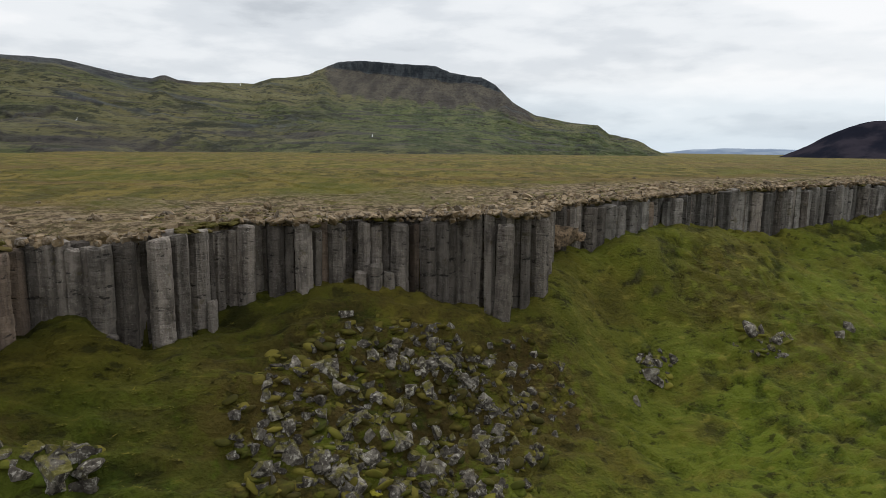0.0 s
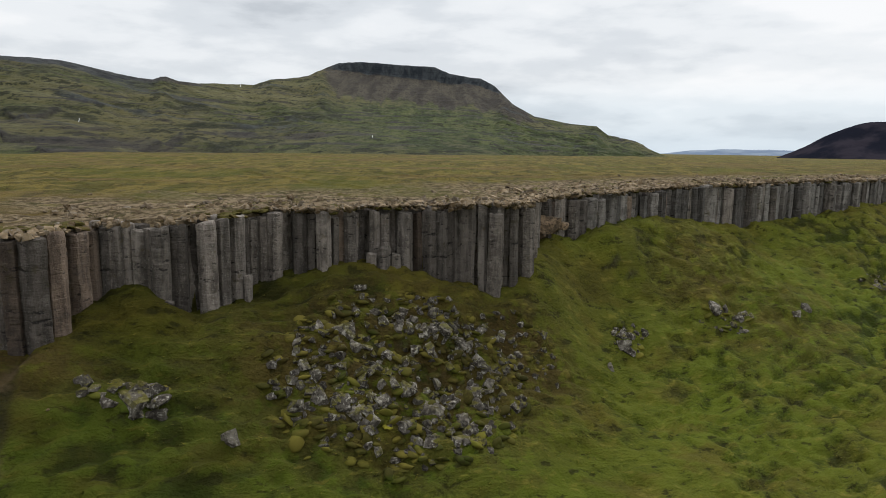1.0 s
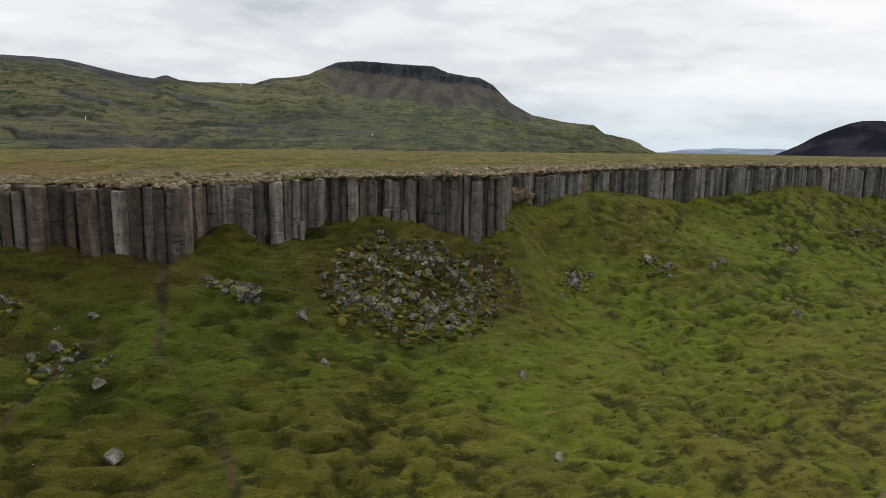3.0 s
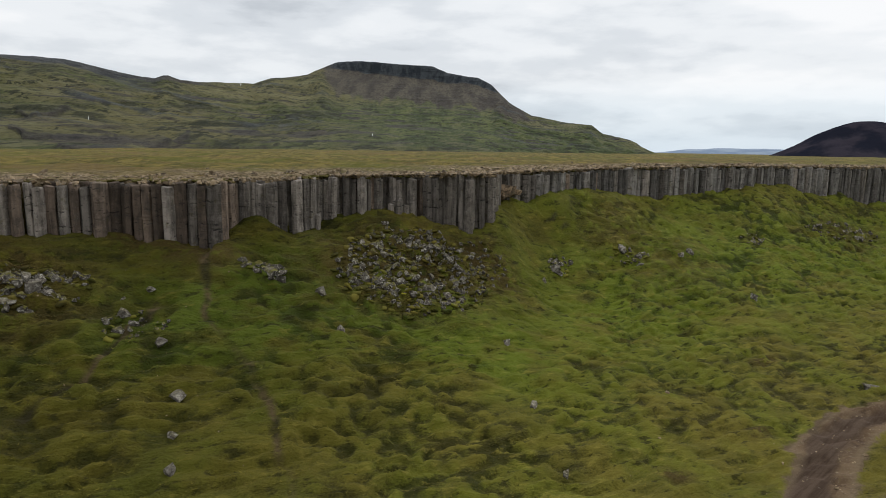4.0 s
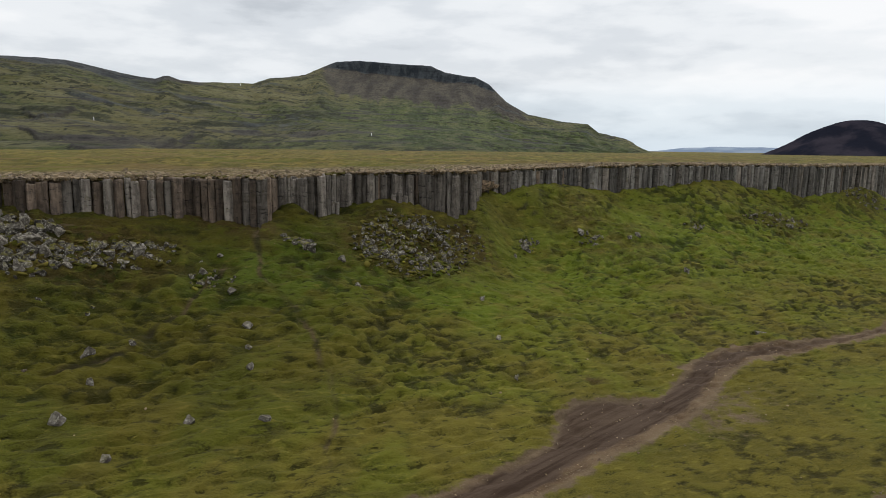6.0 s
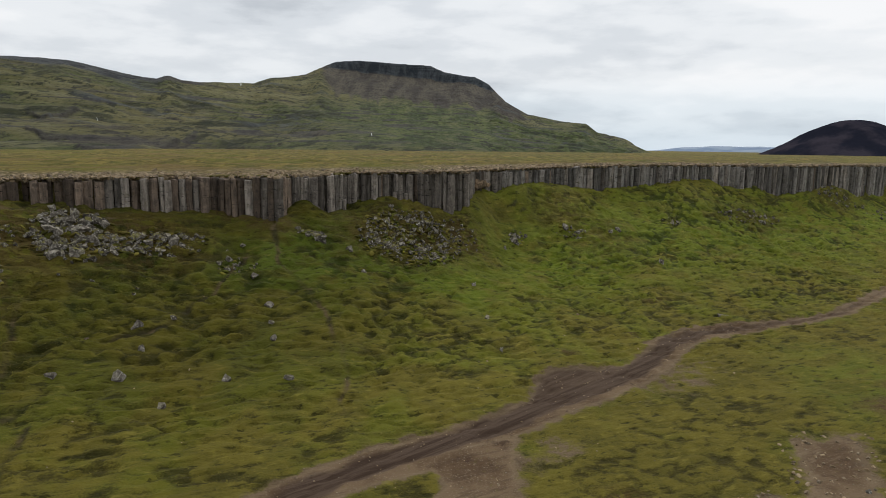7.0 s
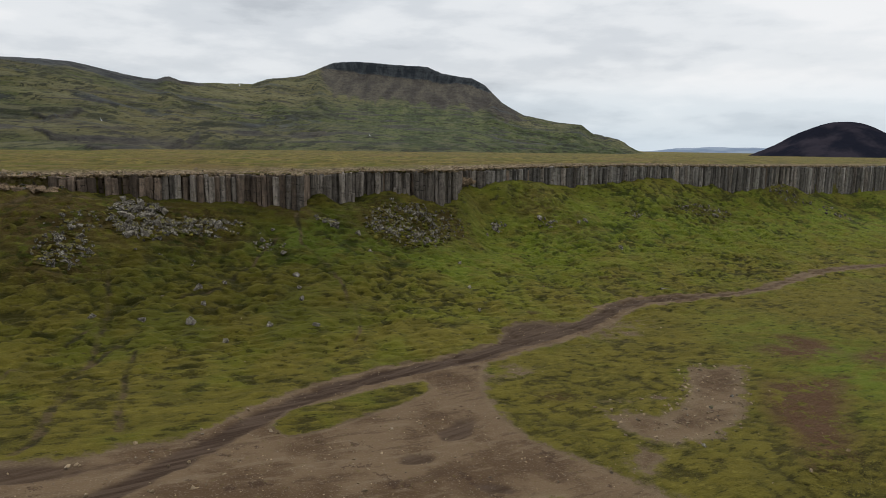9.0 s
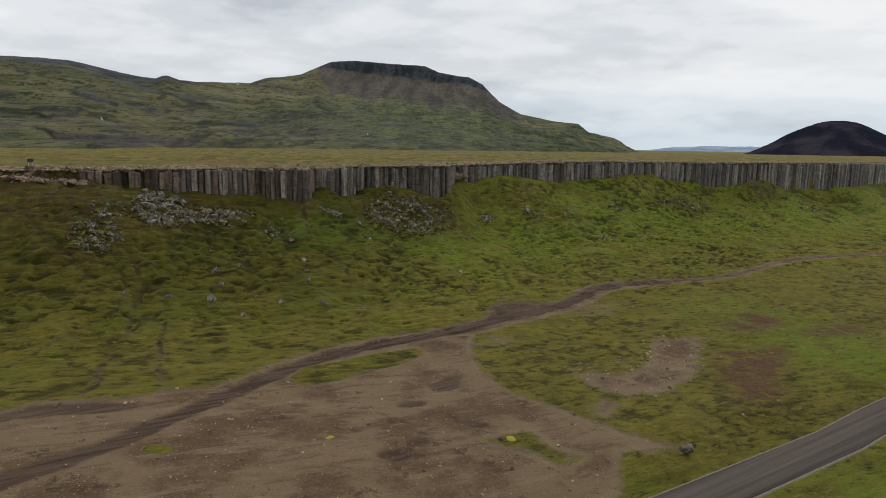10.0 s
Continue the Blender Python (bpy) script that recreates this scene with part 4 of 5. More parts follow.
def place_columns():
    seg = np.linalg.norm(np.diff(EDGE, axis=0), axis=1)
    run = np.concatenate([[0], np.cumsum(seg)])

    def at(s):
        k = min(max(int(np.searchsorted(run, s)) - 1, 0), len(seg) - 1)
        u = (s - run[k]) / seg[k]
        p = EDGE[k] + (EDGE[k + 1] - EDGE[k]) * u
        t = (EDGE[k + 1] - EDGE[k]) / seg[k]
        return p, np.array((t[1], -t[0]))

    made = [((x, y), w, 0) for x, y, w in WEST_BAY + EAST_BAY + EAST_NOSE]
    for row, back in enumerate((0.30, -0.75)):
        s, swing = (0.0 if row == 0 else 0.6), 0.0
        while s < run[-1]:
            w = rng.choice((rng.uniform(0.65, 0.95), rng.uniform(0.9, 1.25), rng.uniform(1.1, 1.5))) if row == 0 else rng.uniform(1.0, 1.4)
            s += w / 2
            if s >= run[-1]:
                break
            p, n = at(s)
            s += w / 2
            if p[0] < -57 or p[0] > 215 or (row == 1 and p[0] > 120):
                continue
            if row == 0 and -23.0 < p[0] < 8.7:
                continue
            if row == 0 and rng.random() < (0.03 if p[0] > -46 else 0.25):
                continue
            # the face steps in and out by whole columns
            swing = 0.5 * swing + rng.uniform(-0.5, 0.5)
            made.append((p + n * (back + (swing if row == 0 else rng.uniform(-0.2, 0.2))), w, row))
    made += [((x, y), w, h) for x, y, w, h in STUMPS]
    for q, w, row in made:
        top = float(np.interp(q[0], TOP_X, TOP_Z)) + rng.uniform(-0.60, 0.05) - (0.15 if row == 0 else 0.0)
        if row == 0 and rng.random() < 0.04:
            top -= rng.uniform(0.3, 0.9)
        if row > 1:
            top = row
        brown = -28.5 < q[0] < -20.8 and q[1] < 30.3 and rng.random() < 0.75 or 8 < q[0] < 13 and rng.random() < 0.5 or q[0] < -44 and rng.random() < 0.85 or q[0] < -27 and rng.random() < 0.5 or rng.random() < 0.04
        ob = new("column", rng.choice(BROWN_COLUMNS if brown else BLUE_COLUMNS if q[0] > 14 and rng.random() < 0.85 else COLUMNS))
        ob.parent = cliff
        ob.location = Vector((q[0], q[1], top)) - cliff.location
        ob.scale = (w / 1.24, w / 1.24, 1)
        ob.rotation_euler = (radians(rng.uniform(-1.0, 1.0)), radians(rng.uniform(-1.0, 1.0)), radians(rng.uniform(0, 360)))


place_columns()

# ---------------------------------------------------------------- boulders
def boulder_mesh(seed, material, cuts=4):
    """A broken block: a box cut by a few planes, its faces roughened."""
    r = random.Random(seed)
    bm = bmesh.new()
    bmesh.ops.create_cube(bm, size=2.0)
    bmesh.ops.subdivide_edges(bm, edges=bm.edges, cuts=cuts, use_grid_fill=True)
    dims = Vector((r.uniform(0.75, 1.15), r.uniform(0.6, 0.9), r.uniform(0.5, 0.85)))
    planes = []
    for k in range(r.randint(6, 9)):
        n = Vector((r.gauss(0, 1), r.gauss(0, 1), r.gauss(0, 0.8))).normalized()
        planes.append((n, r.uniform(0.66, 1.02)))
    off = Vector((seed * 1.7, seed * 0.3, 0))
    for v in bm.verts:
        p = v.co.copy()
        for n, d in planes:
            over = p.dot(n) - d
            if over > 0:
                p -= n * over
        rough = noise.noise(p * 1.6 + off) * 0.09 + noise.noise(p * 4.1 + off) * 0.06
        p += p.normalized() * rough
        v.co = Vector((p.x * dims.x, p.y * dims.y, p.z * dims.z)) * 0.92
    return mesh_of("boulder", bm, material)


BOULDERS = [boulder_mesh(300 + k, M_BOULDER) for k in range(16)]
PALE_BOULDERS = [boulder_mesh(340 + k, M_PALE) for k in range(10)]
# single boulders: x, y, size across
SINGLE = [(-28.6, -9.9, 1.4), (-39.3, -13.0, 1.1), (-28.6, -4.4, 1.1), (-30.5, -0.7, 1.3), (-19, -7.9, 1.0), (-13, -6.9, 0.9), (-22.8, -13.5, 0.9), (-8.3, 19.3, 1.0),
          (-16.5, 1.4, 0.9), (-34, -11.2, 1.0), (37.5, 56.4, 1.3), (46.4, 27.3, 1.3), (26.6, -46.2, 0.8), (-27.5, 1.4, 0.8), (-17.4, 4.1, 0.8), (-18.7, 8.6, 0.9),
          (26.3, -46.1, 0.6), (27.6, -45.4, 0.4), (32.6, -24.7, 0.5), (36.5, -21.3, 0.55), (9.5, -46.5, 0.5), (9.9, -51.7, 0.45), (27.9, -34.1, 0.6), (30.5, -31, 0.45),
          (8.7, 15.1, 0.8), (7.4, 25.8, 0.9), (-10.9, 23.3, 1.0), (43.8, 48.8, 1.0), (26.2, 51.8, 1.3), (28.7, 51, 1.0),
          (15.8, 45.5, 1.3), (13.8, 42.3, 1.0), (-5.8, 36.3, 0.9), (35.5, 54.6, 0.9), (9.8, 6.5, 0.7)]
# the larger blocks of the middle heap and of the western heap: x, y, size across
HEAP_BLOCKS = [(-6.5, 32.6, 1.7), (-8.9, 30.3, 0.8), (-2.9, 33.7, 1.1), (0.3, 35.0, 1.7), (-2.1, 34.2, 0.8), (3.0, 37.4, 1.1), (4.4, 37.8, 1.1), (0.5, 38.4, 1.1), (-4.9, 32.0, 1.3), (-8.3, 29.4, 1.5), (-7.5, 28.9, 1.2),
               (-7.6, 27.7, 0.9), (-6.1, 30.2, 1.1), (-8.0, 26.5, 1.7), (-4.7, 27.6, 1.5), (-3.8, 26.9, 1.2), (-2.1, 27.3, 1.3), (-1.8, 30.8, 1.3), (-0.3, 31.4, 0.9), (0.9, 30.8, 1.1), (2.3, 31.6, 1.6),
               (1.5, 30.0, 1.1), (3.1, 32.7, 0.9), (6.8, 35.4, 1.0), (8.5, 37.0, 0.9), (2.6, 35.1, 1.3), (-0.7, 33.3, 1.7), (-4.9, 29.9, 1.2), (2.9, 29.3, 1.0), (-1.3, 27.0, 1.0), (8.1, 38.0, 1.0), (-9.7, 27.1, 1.0)]
WEST_BLOCKS = [(-44.8, 8.7, 2.2), (-40.5, 13.1, 1.6), (-40.4, 9.7, 2.2), (-37.3, 8.7, 1.5), (-32.7, 14.7, 2.0), (-33.4, 12.6, 1.4), (-42.3, 4.9, 1.7), (-43.8, 6.8, 1.6), (-44.0, 5.6, 1.6), (-41.6, 9.5, 1.5), (-35.9, 11.1, 1.4),
               (-42.5, 15.1, 1.3), (-43.0, 11.4, 1.4), (-41.3, 10.9, 1.3), (-44.7, 10.6, 1.3), (-46.9, 12.9, 1.5), (-45.7, 12.4, 1.3), (-44.6, 13.8, 1.3), (-24.6, 18.1, 1.4), (-26.2, 16.4, 0.9), (-21.8, 13.1, 1.5), (-25.2, 13.3, 1.1),
               (-24.4, 14.0, 1.0), (-40.4, 2.3, 0.9), (-37.6, 3.9, 0.9), (-33.5, 5.9, 0.8), (-33.1, 4.2, 0.8), (-16.7, 22.8, 1.1), (-15.6, 24.9, 1.2), (-14.9, 24.2, 0.8)]
# heaps: x, y, half length, half width, turn, number, size
HEAPS = [(-2.2, 31.2, 7.4, 4.9, 32, 112, 0.72), (3.6, 36.6, 5.0, 2.2, 35, 26, 0.66), (-42.6, 9.6, 4.2, 4.2, 40, 46, 1.05), (-34.5, 13.4, 5.6, 2.0, 35, 40, 0.85), (-48.4, -2.0, 3.4, 3.0, 60, 44, 0.7), (-50, 3.5, 4.0, 2.0, 25, 12, 0.7),
         (-24.4, 14.2, 2.4, 1.4, 20, 8, 0.6), (-16.2, 24.0, 2.2, 0.9, 20, 7, 0.95), (16.3, 46.2, 2.2, 1.0, 30, 7, 0.75), (27.5, 51.6, 3.2, 1.0, 20, 7, 0.7),
         (52.5, 67.5, 2.4, 1.1, 25, 6, 0.8), (75, 80, 8.5, 1.8, 22, 14, 0.95), (108.5, 103, 5.5, 2.4, 25, 10, 1.1), (123, 105, 8, 2.5, 10, 6, 1.0), (-61, 9.5, 7, 2.6, 20, 10, 0.9)]


def in_heap(r, cx, cy, a, b, turn, spread=1.0):
    c, s = math.cos(radians(turn)), math.sin(radians(turn))
    rad, ang = spread * math.sqrt(r.random()), r.uniform(0, 6.283)
    u, v = rad * math.cos(ang) * a, rad * math.sin(ang) * b
    return cx + u * c - v * s, cy + u * s + v * c


RUBBLE = []


def place_boulders():
    r = random.Random(7)
    spots = [(x, y, s * 0.90, "lone grey lichened boulder on the grassy slope", "single boulders") for x, y, s in SINGLE]
    for cx, cy, a, b, turn, n, size in HEAPS:
        for k in range(n):
            x, y = in_heap(r, cx, cy, a, b, turn)
            spots.append((x, y, size * r.choice((0.5, 0.65, 0.8, 1.0, 1.3)), "angular grey basalt boulder in a mossy talus heap", "fallen boulders"))
    spots += [(x, y, s * 0.66, "rough lichened basalt block in the mossy talus heap", "heap blocks") for x, y, s in HEAP_BLOCKS]
    spots += [(x, y, s * 0.58, "pale broken basalt block fallen below the cliff", "pale fallen blocks") for x, y, s in WEST_BLOCKS]
    # the small ones are talus, not boulders to count
    spots.sort(key=lambda p: -p[2])
    RUBBLE.extend((x, y, 0.62 * size) for x, y, size, label, group in spots[320:])
    spots = spots[:320]
    z = land([p[0] for p in spots], [p[1] for p in spots])[0]
    for (x, y, size, label, group), h in zip(spots, z):
        pale = group == "single boulders" and r.random() < 0.75 or group == "pale fallen blocks" and r.random() < 0.6 or -47 < x < -36 and y > 4 and r.random() < 0.3 or r.random() < 0.12
        ob = new("boulder", r.choice(PALE_BOULDERS if pale else BOULDERS))
        ob.scale = [size * q * r.uniform(0.85, 1.2) for q in (0.66, 0.60, 0.66)]
        ob.rotation_euler = (r.gauss(0, 0.55), r.gauss(0, 0.55), r.uniform(0, 6.28))
        ob.location = (x, y, h + size * (r.uniform(0.0, 0.16) if group == "pale fallen blocks" else r.uniform(-0.14, 0.08)))
        tagged(ob, label, "boulder", group)


place_boulders()


# ---------------------------------------------------------------- small loose things, uncounted
def triangles_of(me):
    me.calc_loop_triangles()
    v = np.empty(len(me.vertices) * 3, np.float32)
    me.vertices.foreach_get("co", v)
    t = np.empty(len(me.loop_triangles) * 3, np.int32)
    me.loop_triangles.foreach_get("vertices", t)
    return v.reshape(-1, 3), t.reshape(-1, 3)


def scatter(name, shapes, places, material, label, category, attributes=None, smooth_shade=False):
    """Joins many turned and scaled copies of a few shapes into one mesh. places: x, y, z, size, flatness, tilt."""
    g = np.random.default_rng(len(places))
    pick = g.integers(0, len(shapes), len(places))
    all_v, all_t, owner, base = [], [], [], 0
    for k, (v, t) in enumerate(shapes):
        p = places[pick == k]
        if not len(p):
            continue
        a, n = g.uniform(0, 6.283, len(p)), len(p)
        ax, ay = g.normal(0, 1, n) * p[:, 5], g.normal(0, 1, n) * p[:, 5]
        x, y, z = v[None, :, 0] * p[:, 3, None], v[None, :, 1] * p[:, 3, None], v[None, :, 2] * (p[:, 3] * p[:, 4])[:, None]
        y, z = y * np.cos(ax)[:, None] - z * np.sin(ax)[:, None], y * np.sin(ax)[:, None] + z * np.cos(ax)[:, None]
        x, z = x * np.cos(ay)[:, None] + z * np.sin(ay)[:, None], -x * np.sin(ay)[:, None] + z * np.cos(ay)[:, None]
        x, y = x * np.cos(a)[:, None] - y * np.sin(a)[:, None], x * np.sin(a)[:, None] + y * np.cos(a)[:, None]
        all_v.append(np.stack([x + p[:, 0, None], y + p[:, 1, None], z + p[:, 2, None]], -1).reshape(-1, 3))
        all_t.append((t[None] + (np.arange(n) * len(v))[:, None, None] + base).reshape(-1, 3))
        owner.append(np.repeat(np.flatnonzero(pick == k), len(v)))
        base += n * len(v)
    v, t, owner = np.concatenate(all_v), np.concatenate(all_t), np.concatenate(owner)
    me = bpy.data.meshes.new(name)
    me.vertices.add(len(v))
    me.vertices.foreach_set("co", v.astype(np.float32).ravel())
    me.loops.add(len(t) * 3)
    me.loops.foreach_set("vertex_index", t.astype(np.int32).ravel())
    me.polygons.add(len(t))
    me.polygons.foreach_set("loop_start", (np.arange(len(t)) * 3).astype(np.int32))
    me.update(calc_edges=True)
    me.shade_flat()
    for key, values in (attributes or {}).items():
        at = me.attributes.new(key, "FLOAT", "POINT")
        at.data.foreach_set("value", values[owner].astype(np.float32))
    me.materials.append(material)
    return tagged(new(name, me), label, category, kind="stuff")


ROCK_SHAPES = [triangles_of(boulder_mesh(400 + k, M_BOULDER, 1)) for k in range(12)]


def build_stones():
    g, r = np.random.default_rng(5), random.Random(19)
    # talus between the boulders
    pts = []
    for cx, cy, a, b, turn, n, size in HEAPS:
        for k in range(int(n * 3.2)):
            pts.append((*in_heap(r, cx, cy, a, b, turn, 1.15), r.choice((0.20, 0.28, 0.36, 0.46, 0.55)) * size))
    p = np.array(pts + RUBBLE)
    z = land(p[:, 0], p[:, 1])[0]
    scatter("talus_stones", ROCK_SHAPES, np.column_stack([p[:, :2], z - 0.02, p[:, 2], g.uniform(0.8, 1.3, len(p)), np.full(len(p), 0.6)]), M_RUBBLE, "small dark broken basalt stones between the boulders", "stones")
    # broken stone along the rim
    seg = np.linalg.norm(np.diff(EDGE, axis=0), axis=1)
    run = np.concatenate([[0], np.cumsum(seg)])
    n = 9000
    s = g.uniform(run[3] - 25, run[35], n)
    ex, ey = np.interp(s, run, EDGE[:, 0]), np.interp(s, run, EDGE[:, 1])
    back = np.abs(g.exponential(2.6, n)) - 1.2
    x, y = ex - back * 0.5, ey + back * 0.85
    keep = fbm(x / 5, y / 5, 3, 44) > 0.42
    x, y, back = x[keep], y[keep], back[keep]
    h, behind, d, bx = land(x, y)
    z = np.where(behind, h, np.interp(x, TOP_X, TOP_Z) - 0.05)
    near = (d < 1.0) | behind
    size = np.where(g.random(len(x)) < 0.16, g.uniform(0.28, 0.55, len(x)), g.uniform(0.09, 0.24, len(x)))
    q = np.column_stack([x, y, z + 0.02, size, g.uniform(0.4, 0.8, len(x)), np.full(len(x), 0.35)])[near]
    scatter("rim_stones", ROCK_SHAPES, q, M_RIMSTONE, "pale broken stones scattered along the cliff's rim", "stones")
    n = 2600
    s = g.uniform(run[3], run[36], n)
    ex, ey = np.interp(s, run, EDGE[:, 0]), np.interp(s, run, EDGE[:, 1])
    out = g.uniform(-0.9, 0.75, n)
    x, y = ex + out * 0.5, ey - out * 0.85
    patch = fbm(x / 4, y / 4, 2, 46) + np.where(x > 8, 0.10, 0.0)
    keep = patch > 0.46
    x, y, out = x[keep], y[keep], out[keep]
    z = np.interp(x, TOP_X, TOP_Z) - 0.16 - 0.25 * np.maximum(out, 0) + g.uniform(-0.08, 0.12, len(x))
    scatter("rim_blocks", ROCK_SHAPES, np.column_stack([x, y, z, g.uniform(0.12, 0.34, len(x)), g.uniform(0.6, 1.0, len(x)), np.full(len(x), 0.3)]), M_RIMSTONE, "broken tan blocks lying on the columns' heads", "stones")
    # gravel on the lot, the track and the bare patches
    x, y = g.uniform(-35, 60, 16000), g.uniform(-62, 25, 16000)
    dirt, wheel, red, trail = dirt_masks(x, y)
    keep = g.random(len(x)) < np.clip(dirt, 0, 1) * 0.45 * (1 - 0.6 * wheel) + 0.12 * red + 0.012
    stony = (x > 18) & (x < 44) & (y > -34) & (y < -9) & (dirt > 0.2)
    keep = keep | (stony & (g.random(len(x)) < 0.5))
    x, y, stony = x[keep], y[keep], stony[keep]
    size = np.where(g.random(len(x)) < np.where(stony, 0.55, 0.05), g.uniform(0.12, 0.28, len(x)), g.uniform(0.04, 0.11, len(x)))
    scatter("gravel", ROCK_SHAPES, np.column_stack([x, y, land(x, y)[0], size, g.uniform(0.5, 0.9, len(x)), np.full(len(x), 0.4)]), M_RIMSTONE, "grey stones strewn over the gravel ground", "gravel")


M_RIMSTONE = rimstone_material()
build_stones()


def rim_moss_material():
    k = Mat("rim_moss")
    fine = k.noise(6.0, 5, 0.66)
    c = k.mix(fine, (0.030, 0.026, 0.008), (0.098, 0.084, 0.018))
    return k.done(k.mix(k.band(k.island(), 0.5, 1.0, 0.0, 0.6), c, (0.105, 0.078, 0.030)), 0.95, fine, 0.8, 0.05, 0.1)


def build_rim_moss():
    """Cushions of moss and heather that hang over the broken edge."""
    shapes = []
    for k in range(6):
        bm = bmesh.new()
        bmesh.ops.create_icosphere(bm, subdivisions=2, radius=1.0)
        for v in bm.verts:
            n = noise.noise(v.co * 2.1 + Vector((3.1 * k, 0, 0))) * 0.35
            v.co = Vector((v.co.x * (1.25 + n), v.co.y * (0.9 + n), v.co.z * (0.38 + 0.4 * n)))
        shapes.append(triangles_of(mesh_of("cushion", bm, M_RIM_MOSS)))
    g = np.random.default_rng(61)
    seg = np.linalg.norm(np.diff(EDGE, axis=0), axis=1)
    run = np.concatenate([[0], np.cumsum(seg)])
    s = g.uniform(run[3], run[36], 2600)
    out = g.normal(-0.9, 0.9, len(s))
    ex, ey = np.interp(s, run, EDGE[:, 0]), np.interp(s, run, EDGE[:, 1])
    x, y = ex + out * 0.5, ey - out * 0.85
    keep = (fbm(x / 3.5, y / 3.5, 3, 63) > 0.53) & (out < 0.55)
    x, y, out = x[keep], y[keep], out[keep]
    z = np.interp(x, TOP_X, TOP_Z) - 0.12 - 0.45 * np.maximum(out, 0)
    scatter("rim_moss", shapes, np.column_stack([x, y, z, g.uniform(0.15, 0.42, len(x)), g.uniform(0.7, 1.2, len(x)), np.full(len(x), 0.2)]), M_RIM_MOSS, "dark olive moss cushions along the cliff's broken rim", "moss")


M_RIM_MOSS = rim_moss_material()
build_rim_moss()


def build_heap_moss():
    """Moss and heather grown up between the fallen blocks."""
    shapes = []
    for k in range(6):
        bm = bmesh.new()
        bmesh.ops.create_icosphere(bm, subdivisions=2, radius=1.0)
        for v in bm.verts:
            n = noise.noise(v.co * 2.1 + Vector((3.1 * k, 5, 0))) * 0.4 + noise.noise(v.co * 5.0 + Vector((0, 2.0 * k, 0))) * 0.2
            v.co = Vector((v.co.x * (1.1 + n), v.co.y * (1.0 + n), v.co.z * (0.70 + 0.5 * n)))
        shapes.append(triangles_of(mesh_of("cushion", bm, M_TUSSOCK)))
    r, g = random.Random(71), np.random.default_rng(72)
    pts = []
    for cx, cy, a, b, turn, n, size in HEAPS:
        pts += [in_heap(r, cx, cy, a, b, turn, 1.25) for k in range(int(n * (4.0 if n > 60 else 1.6)))]
    p = np.array(pts)
    z = land(p[:, 0], p[:, 1])[0]
    n = len(p)
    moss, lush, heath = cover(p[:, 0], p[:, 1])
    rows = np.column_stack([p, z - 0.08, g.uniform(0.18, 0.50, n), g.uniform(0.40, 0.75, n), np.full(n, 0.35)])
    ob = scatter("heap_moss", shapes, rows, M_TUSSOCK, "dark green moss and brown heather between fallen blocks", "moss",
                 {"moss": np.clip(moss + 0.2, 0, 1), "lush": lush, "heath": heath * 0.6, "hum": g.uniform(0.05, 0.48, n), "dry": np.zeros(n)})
    ob.data.shade_smooth()


build_heap_moss()


def tuft_shape(seed, blades=9):
    """A low cushion of short blades that lean outwards."""
    r = random.Random(seed)
    v, t = [], []
    for k in range(blades):
        a, lean, h = r.uniform(0, 6.283), r.uniform(0.45, 1.0), r.uniform(0.35, 0.75)
        ox, oy, w = r.gauss(0, 0.30), r.gauss(0, 0.30), r.uniform(0.12, 0.22)
        v += [(ox - w * math.sin(a), oy + w * math.cos(a), -0.15), (ox + w * math.sin(a), oy - w * math.cos(a), -0.15), (ox + lean * math.cos(a), oy + lean * math.sin(a), h)]
        t.append((3 * k, 3 * k + 1, 3 * k + 2))
    return np.array(v, np.float32), np.array(t, np.int32)


def build_vegetation():
    g = np.random.default_rng(23)
    for name, n, area, shapes, sizes, flat, label in (
            ("grass_tufts", 270000, (-58, 92, -54, 90), [tuft_shape(600 + k) for k in range(8)], (0.12, 0.28), 0.34, "tufts of olive moor grass"),):
        x, y = g.uniform(area[0], area[1], n), g.uniform(area[2], area[3], n)
        z, behind, d, bx = land(x, y)
        dirt, wheel, red, trail = dirt_masks(x, y)
        patchy = fbm(x / 3.5, y / 3.5, 3, 48)
        keep = (~behind & (d > 1.3) | behind & (d > 0.8) & (d < 6.0) & (patchy > 0.50)) & (g.random(n) > 1.6 * np.maximum(dirt, 0.8 * trail)) & (to_line(ROAD, x, y)[0] > 3.0) & (patchy + g.uniform(-0.2, 0.2, n) > 0.52)
        x, y, z = x[keep], y[keep], z[keep]
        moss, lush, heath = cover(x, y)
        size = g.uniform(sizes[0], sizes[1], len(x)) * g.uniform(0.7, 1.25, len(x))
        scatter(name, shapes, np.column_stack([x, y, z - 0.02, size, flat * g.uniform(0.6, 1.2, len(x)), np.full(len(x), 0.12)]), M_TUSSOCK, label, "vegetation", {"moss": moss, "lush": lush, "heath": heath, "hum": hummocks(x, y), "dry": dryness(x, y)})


build_vegetation()


# ---------------------------------------------------------------- signs on the moor's edge
def part(name, bm, material, parent, label=""):
    ob = new(name, mesh_of(name, bm, material))
    ob.parent = parent
    return tagged(ob, label) if label else ob


def box(bm, size, at, tilt=0.0):
    made = bmesh.ops.create_cube(bm, size=1.0, matrix=Matrix.Translation(at) @ Matrix.Rotation(tilt, 4, "X") @ Matrix.Diagonal((*size, 1)))
    bmesh.ops.bevel(bm, geom=list({e for v in made["verts"] for e in v.link_edges}), offset=0.008, segments=1, affect="EDGES")


def plain(name, a, b, rough=0.7):
    k = Mat(name).local()
    return k.done(k.mix(k.noise(14.0, 4), a, b), rough)


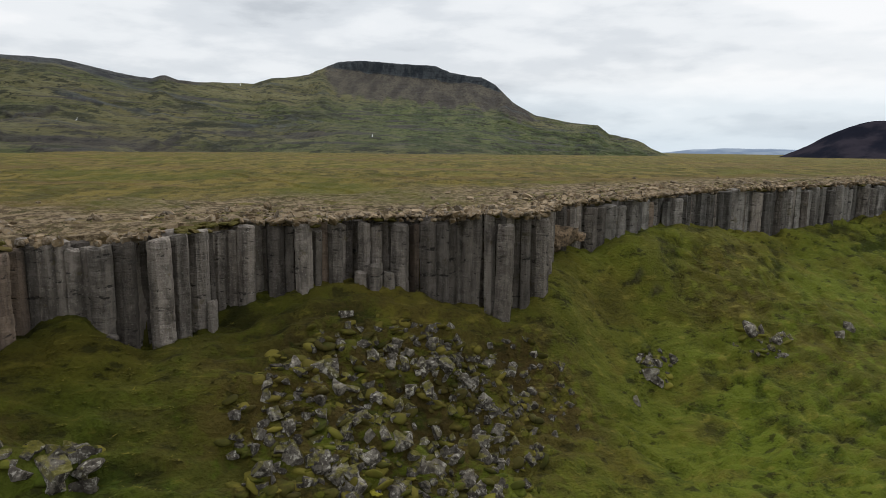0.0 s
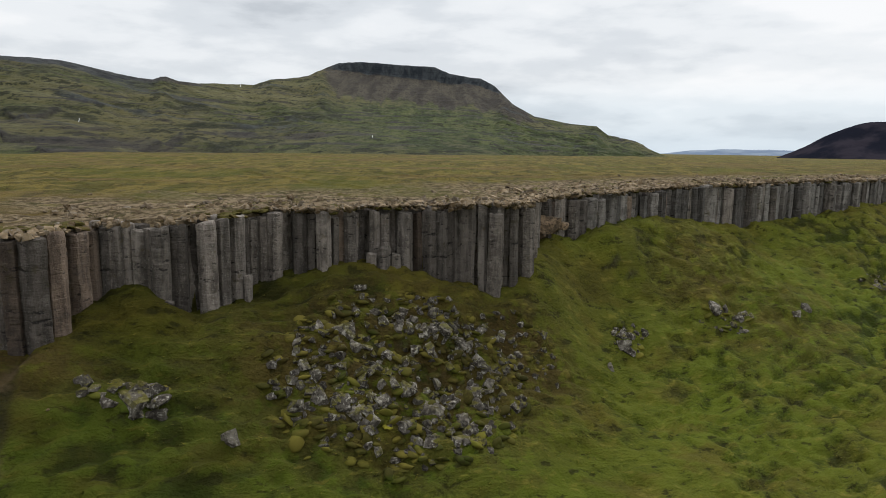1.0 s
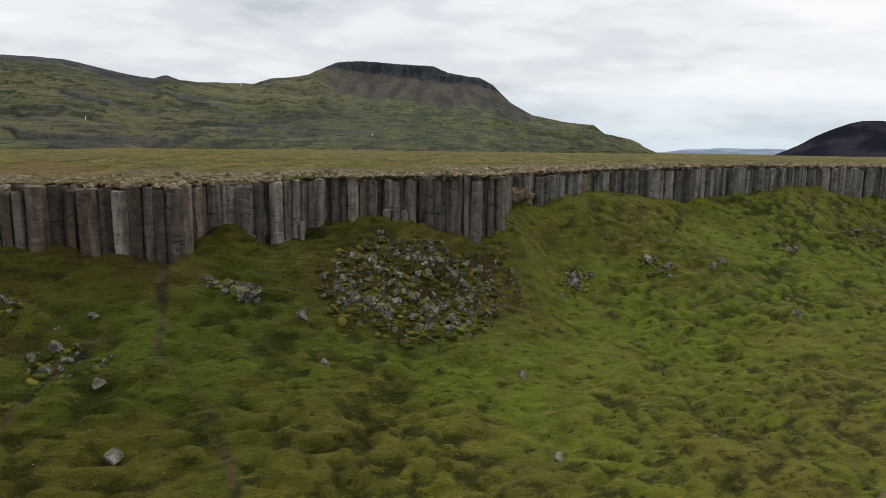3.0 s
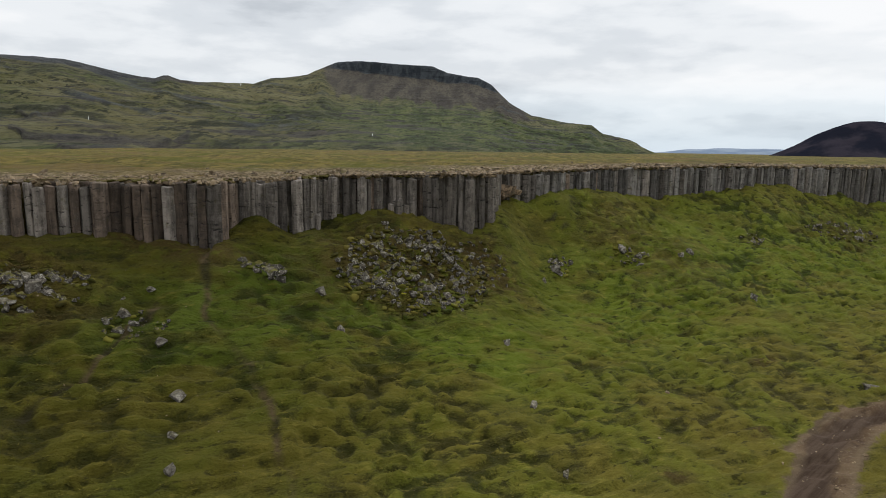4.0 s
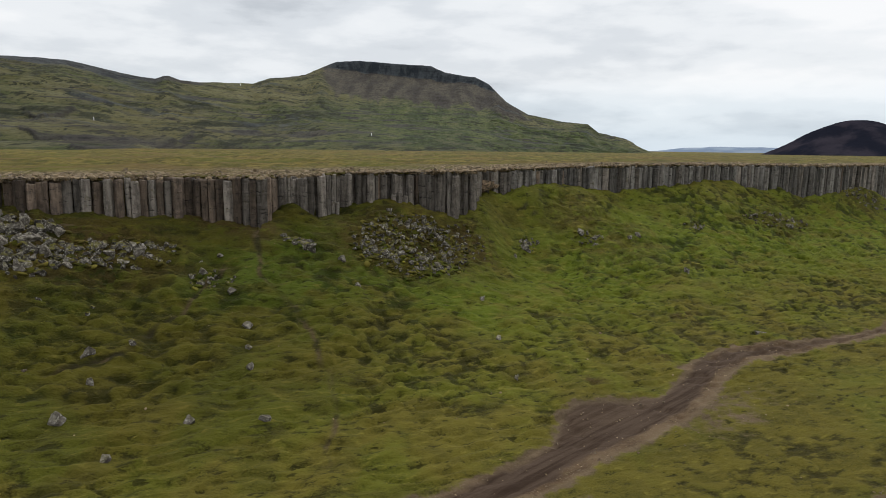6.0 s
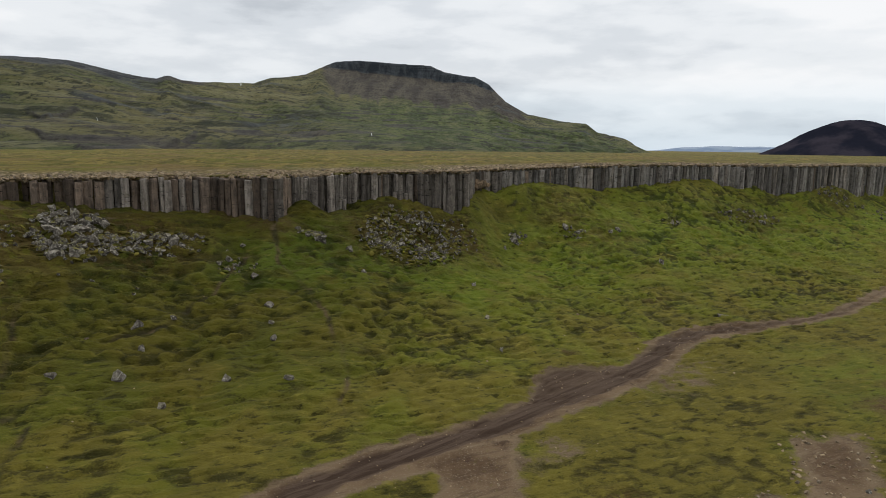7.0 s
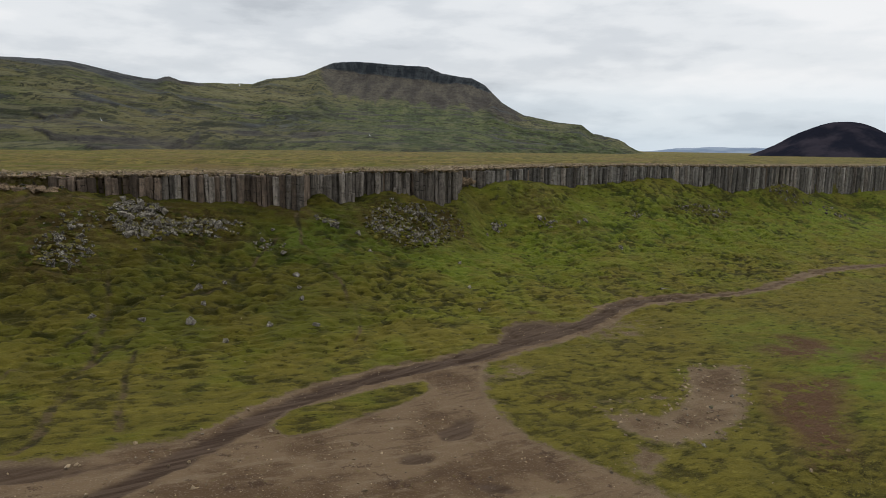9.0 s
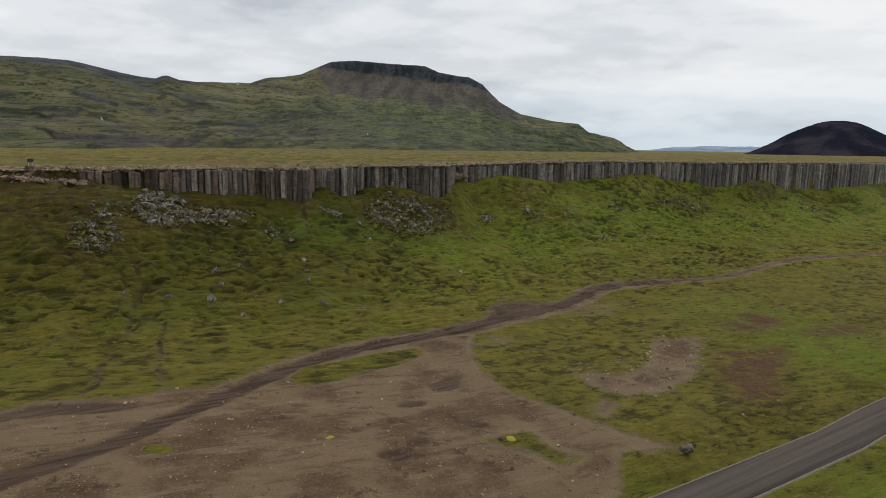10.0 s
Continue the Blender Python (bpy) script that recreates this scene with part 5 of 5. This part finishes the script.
M_BOARD, M_POST = plain("dark_board", (0.018, 0.016, 0.014), (0.035, 0.031, 0.027)), plain("weathered_post", (0.30, 0.28, 0.25), (0.42, 0.40, 0.36))


def build_sign(x, y, turn):
    z = float(land([x], [y])[0][0])
    sign = tagged(new("information_sign"), "dark board on two pale posts at the moor's edge", "sign")
    sign.location, sign.rotation_euler = (x, y, z), (0, 0, radians(turn))
    for side in (-0.3, 0.3):
        bm = bmesh.new()
        box(bm, (0.09, 0.09, 1.2), (side, 0, 0.45))
        part("post", bm, M_POST, sign, "pale weathered post")
    bm = bmesh.new()
    box(bm, (0.86, 0.06, 0.62), (0, -0.08, 1.28), radians(-12))
    part("board", bm, M_BOARD, sign, "dark board")


build_sign(-65.4, 11.4, 25)


# ---------------------------------------------------------------- odd blocks and clumps
def build_outcrop():
    g = np.random.default_rng(31)
    n = 260
    x = g.uniform(-84, -55, n)
    y = np.interp(x, EDGE[:, 0], EDGE[:, 1]) - g.uniform(-1.2, 2.6, n)
    z = np.maximum(land(x, y, False)[0], np.interp(x, FOOT_X, FOOT_Z) - 0.2)
    z = np.where(land(x, y)[1], land(x, y)[0], z)
    scatter("outcrop_blocks", ROCK_SHAPES, np.column_stack([x, y, z, g.uniform(0.3, 1.0, n), g.uniform(0.5, 0.9, n), np.full(n, 0.3)]), M_TANROCK, "brown broken rock where the cliff runs out", "stones")


def tan_rock_material():
    k = Mat("tan_weathered_rock")
    fine, mid = k.noise(5.0, 7, 0.7), k.noise(0.9, 6, 0.65)
    c = k.mix(k.band(mid, 0.3, 0.7), (0.100, 0.072, 0.046), (0.270, 0.190, 0.118))
    c = k.mix(k.band(fine, 0.36, 0.48, 0.7, 0.0), c, (0.035, 0.028, 0.020))
    return k.done(c, 0.92, k.math("ADD", fine, mid), 0.8, 0.08, 0.2)


M_TANROCK = tan_rock_material()
build_outcrop()
TAN_BLOCKS = [boulder_mesh(380 + k, M_TANROCK) for k in range(3)]
for k, (x, y, z, size) in enumerate(((9.9, 50.6, 17.2, 1.25), (11.2, 52.3, 17.0, 0.9), (8.9, 49.6, 16.4, 0.7))):
    ob = new("rock_block", TAN_BLOCKS[k])
    ob.location, ob.scale, ob.rotation_euler = (x, y, z), (size, size, size), (0.2 * k, 0.15, 0.4 + k)
    tagged(ob, "tan weathered rock block wedged between the basalt columns", "rock", "tan blocks")


def build_moss_clump(x, y, size, seed):
    r = random.Random(seed)
    bm = bmesh.new()
    bmesh.ops.create_icosphere(bm, subdivisions=3, radius=1.0)
    for v in bm.verts:
        n = noise.noise(v.co * 2.3 + Vector((seed, 0, 0))) * 0.25 + noise.noise(v.co * 6.0) * 0.10
        v.co = Vector((v.co.x * (1.2 + n), v.co.y * (0.9 + n), v.co.z * (0.28 + 0.5 * n)))
    ob = new("moss_clump", mesh_of("moss_clump", bm, M_YELLOW))
    ob.location, ob.scale = (x, y, float(land([x], [y])[0][0])), (size, size, size)
    ob.rotation_euler = (0, 0, r.uniform(0, 6.28))
    tagged(ob, "small cushion of bright yellow-green moss on gravel", "moss", "moss cushions")


M_YELLOW = plain("yellow_moss", (0.16, 0.15, 0.014), (0.26, 0.23, 0.02), 0.95)
for k, (x, y, size) in enumerate(((-5.3, -49.2, 0.32), (10.5, -46.2, 0.5), (-3.0, 27.0, 0.3))):
    build_moss_clump(x, y, size, 5 + k)
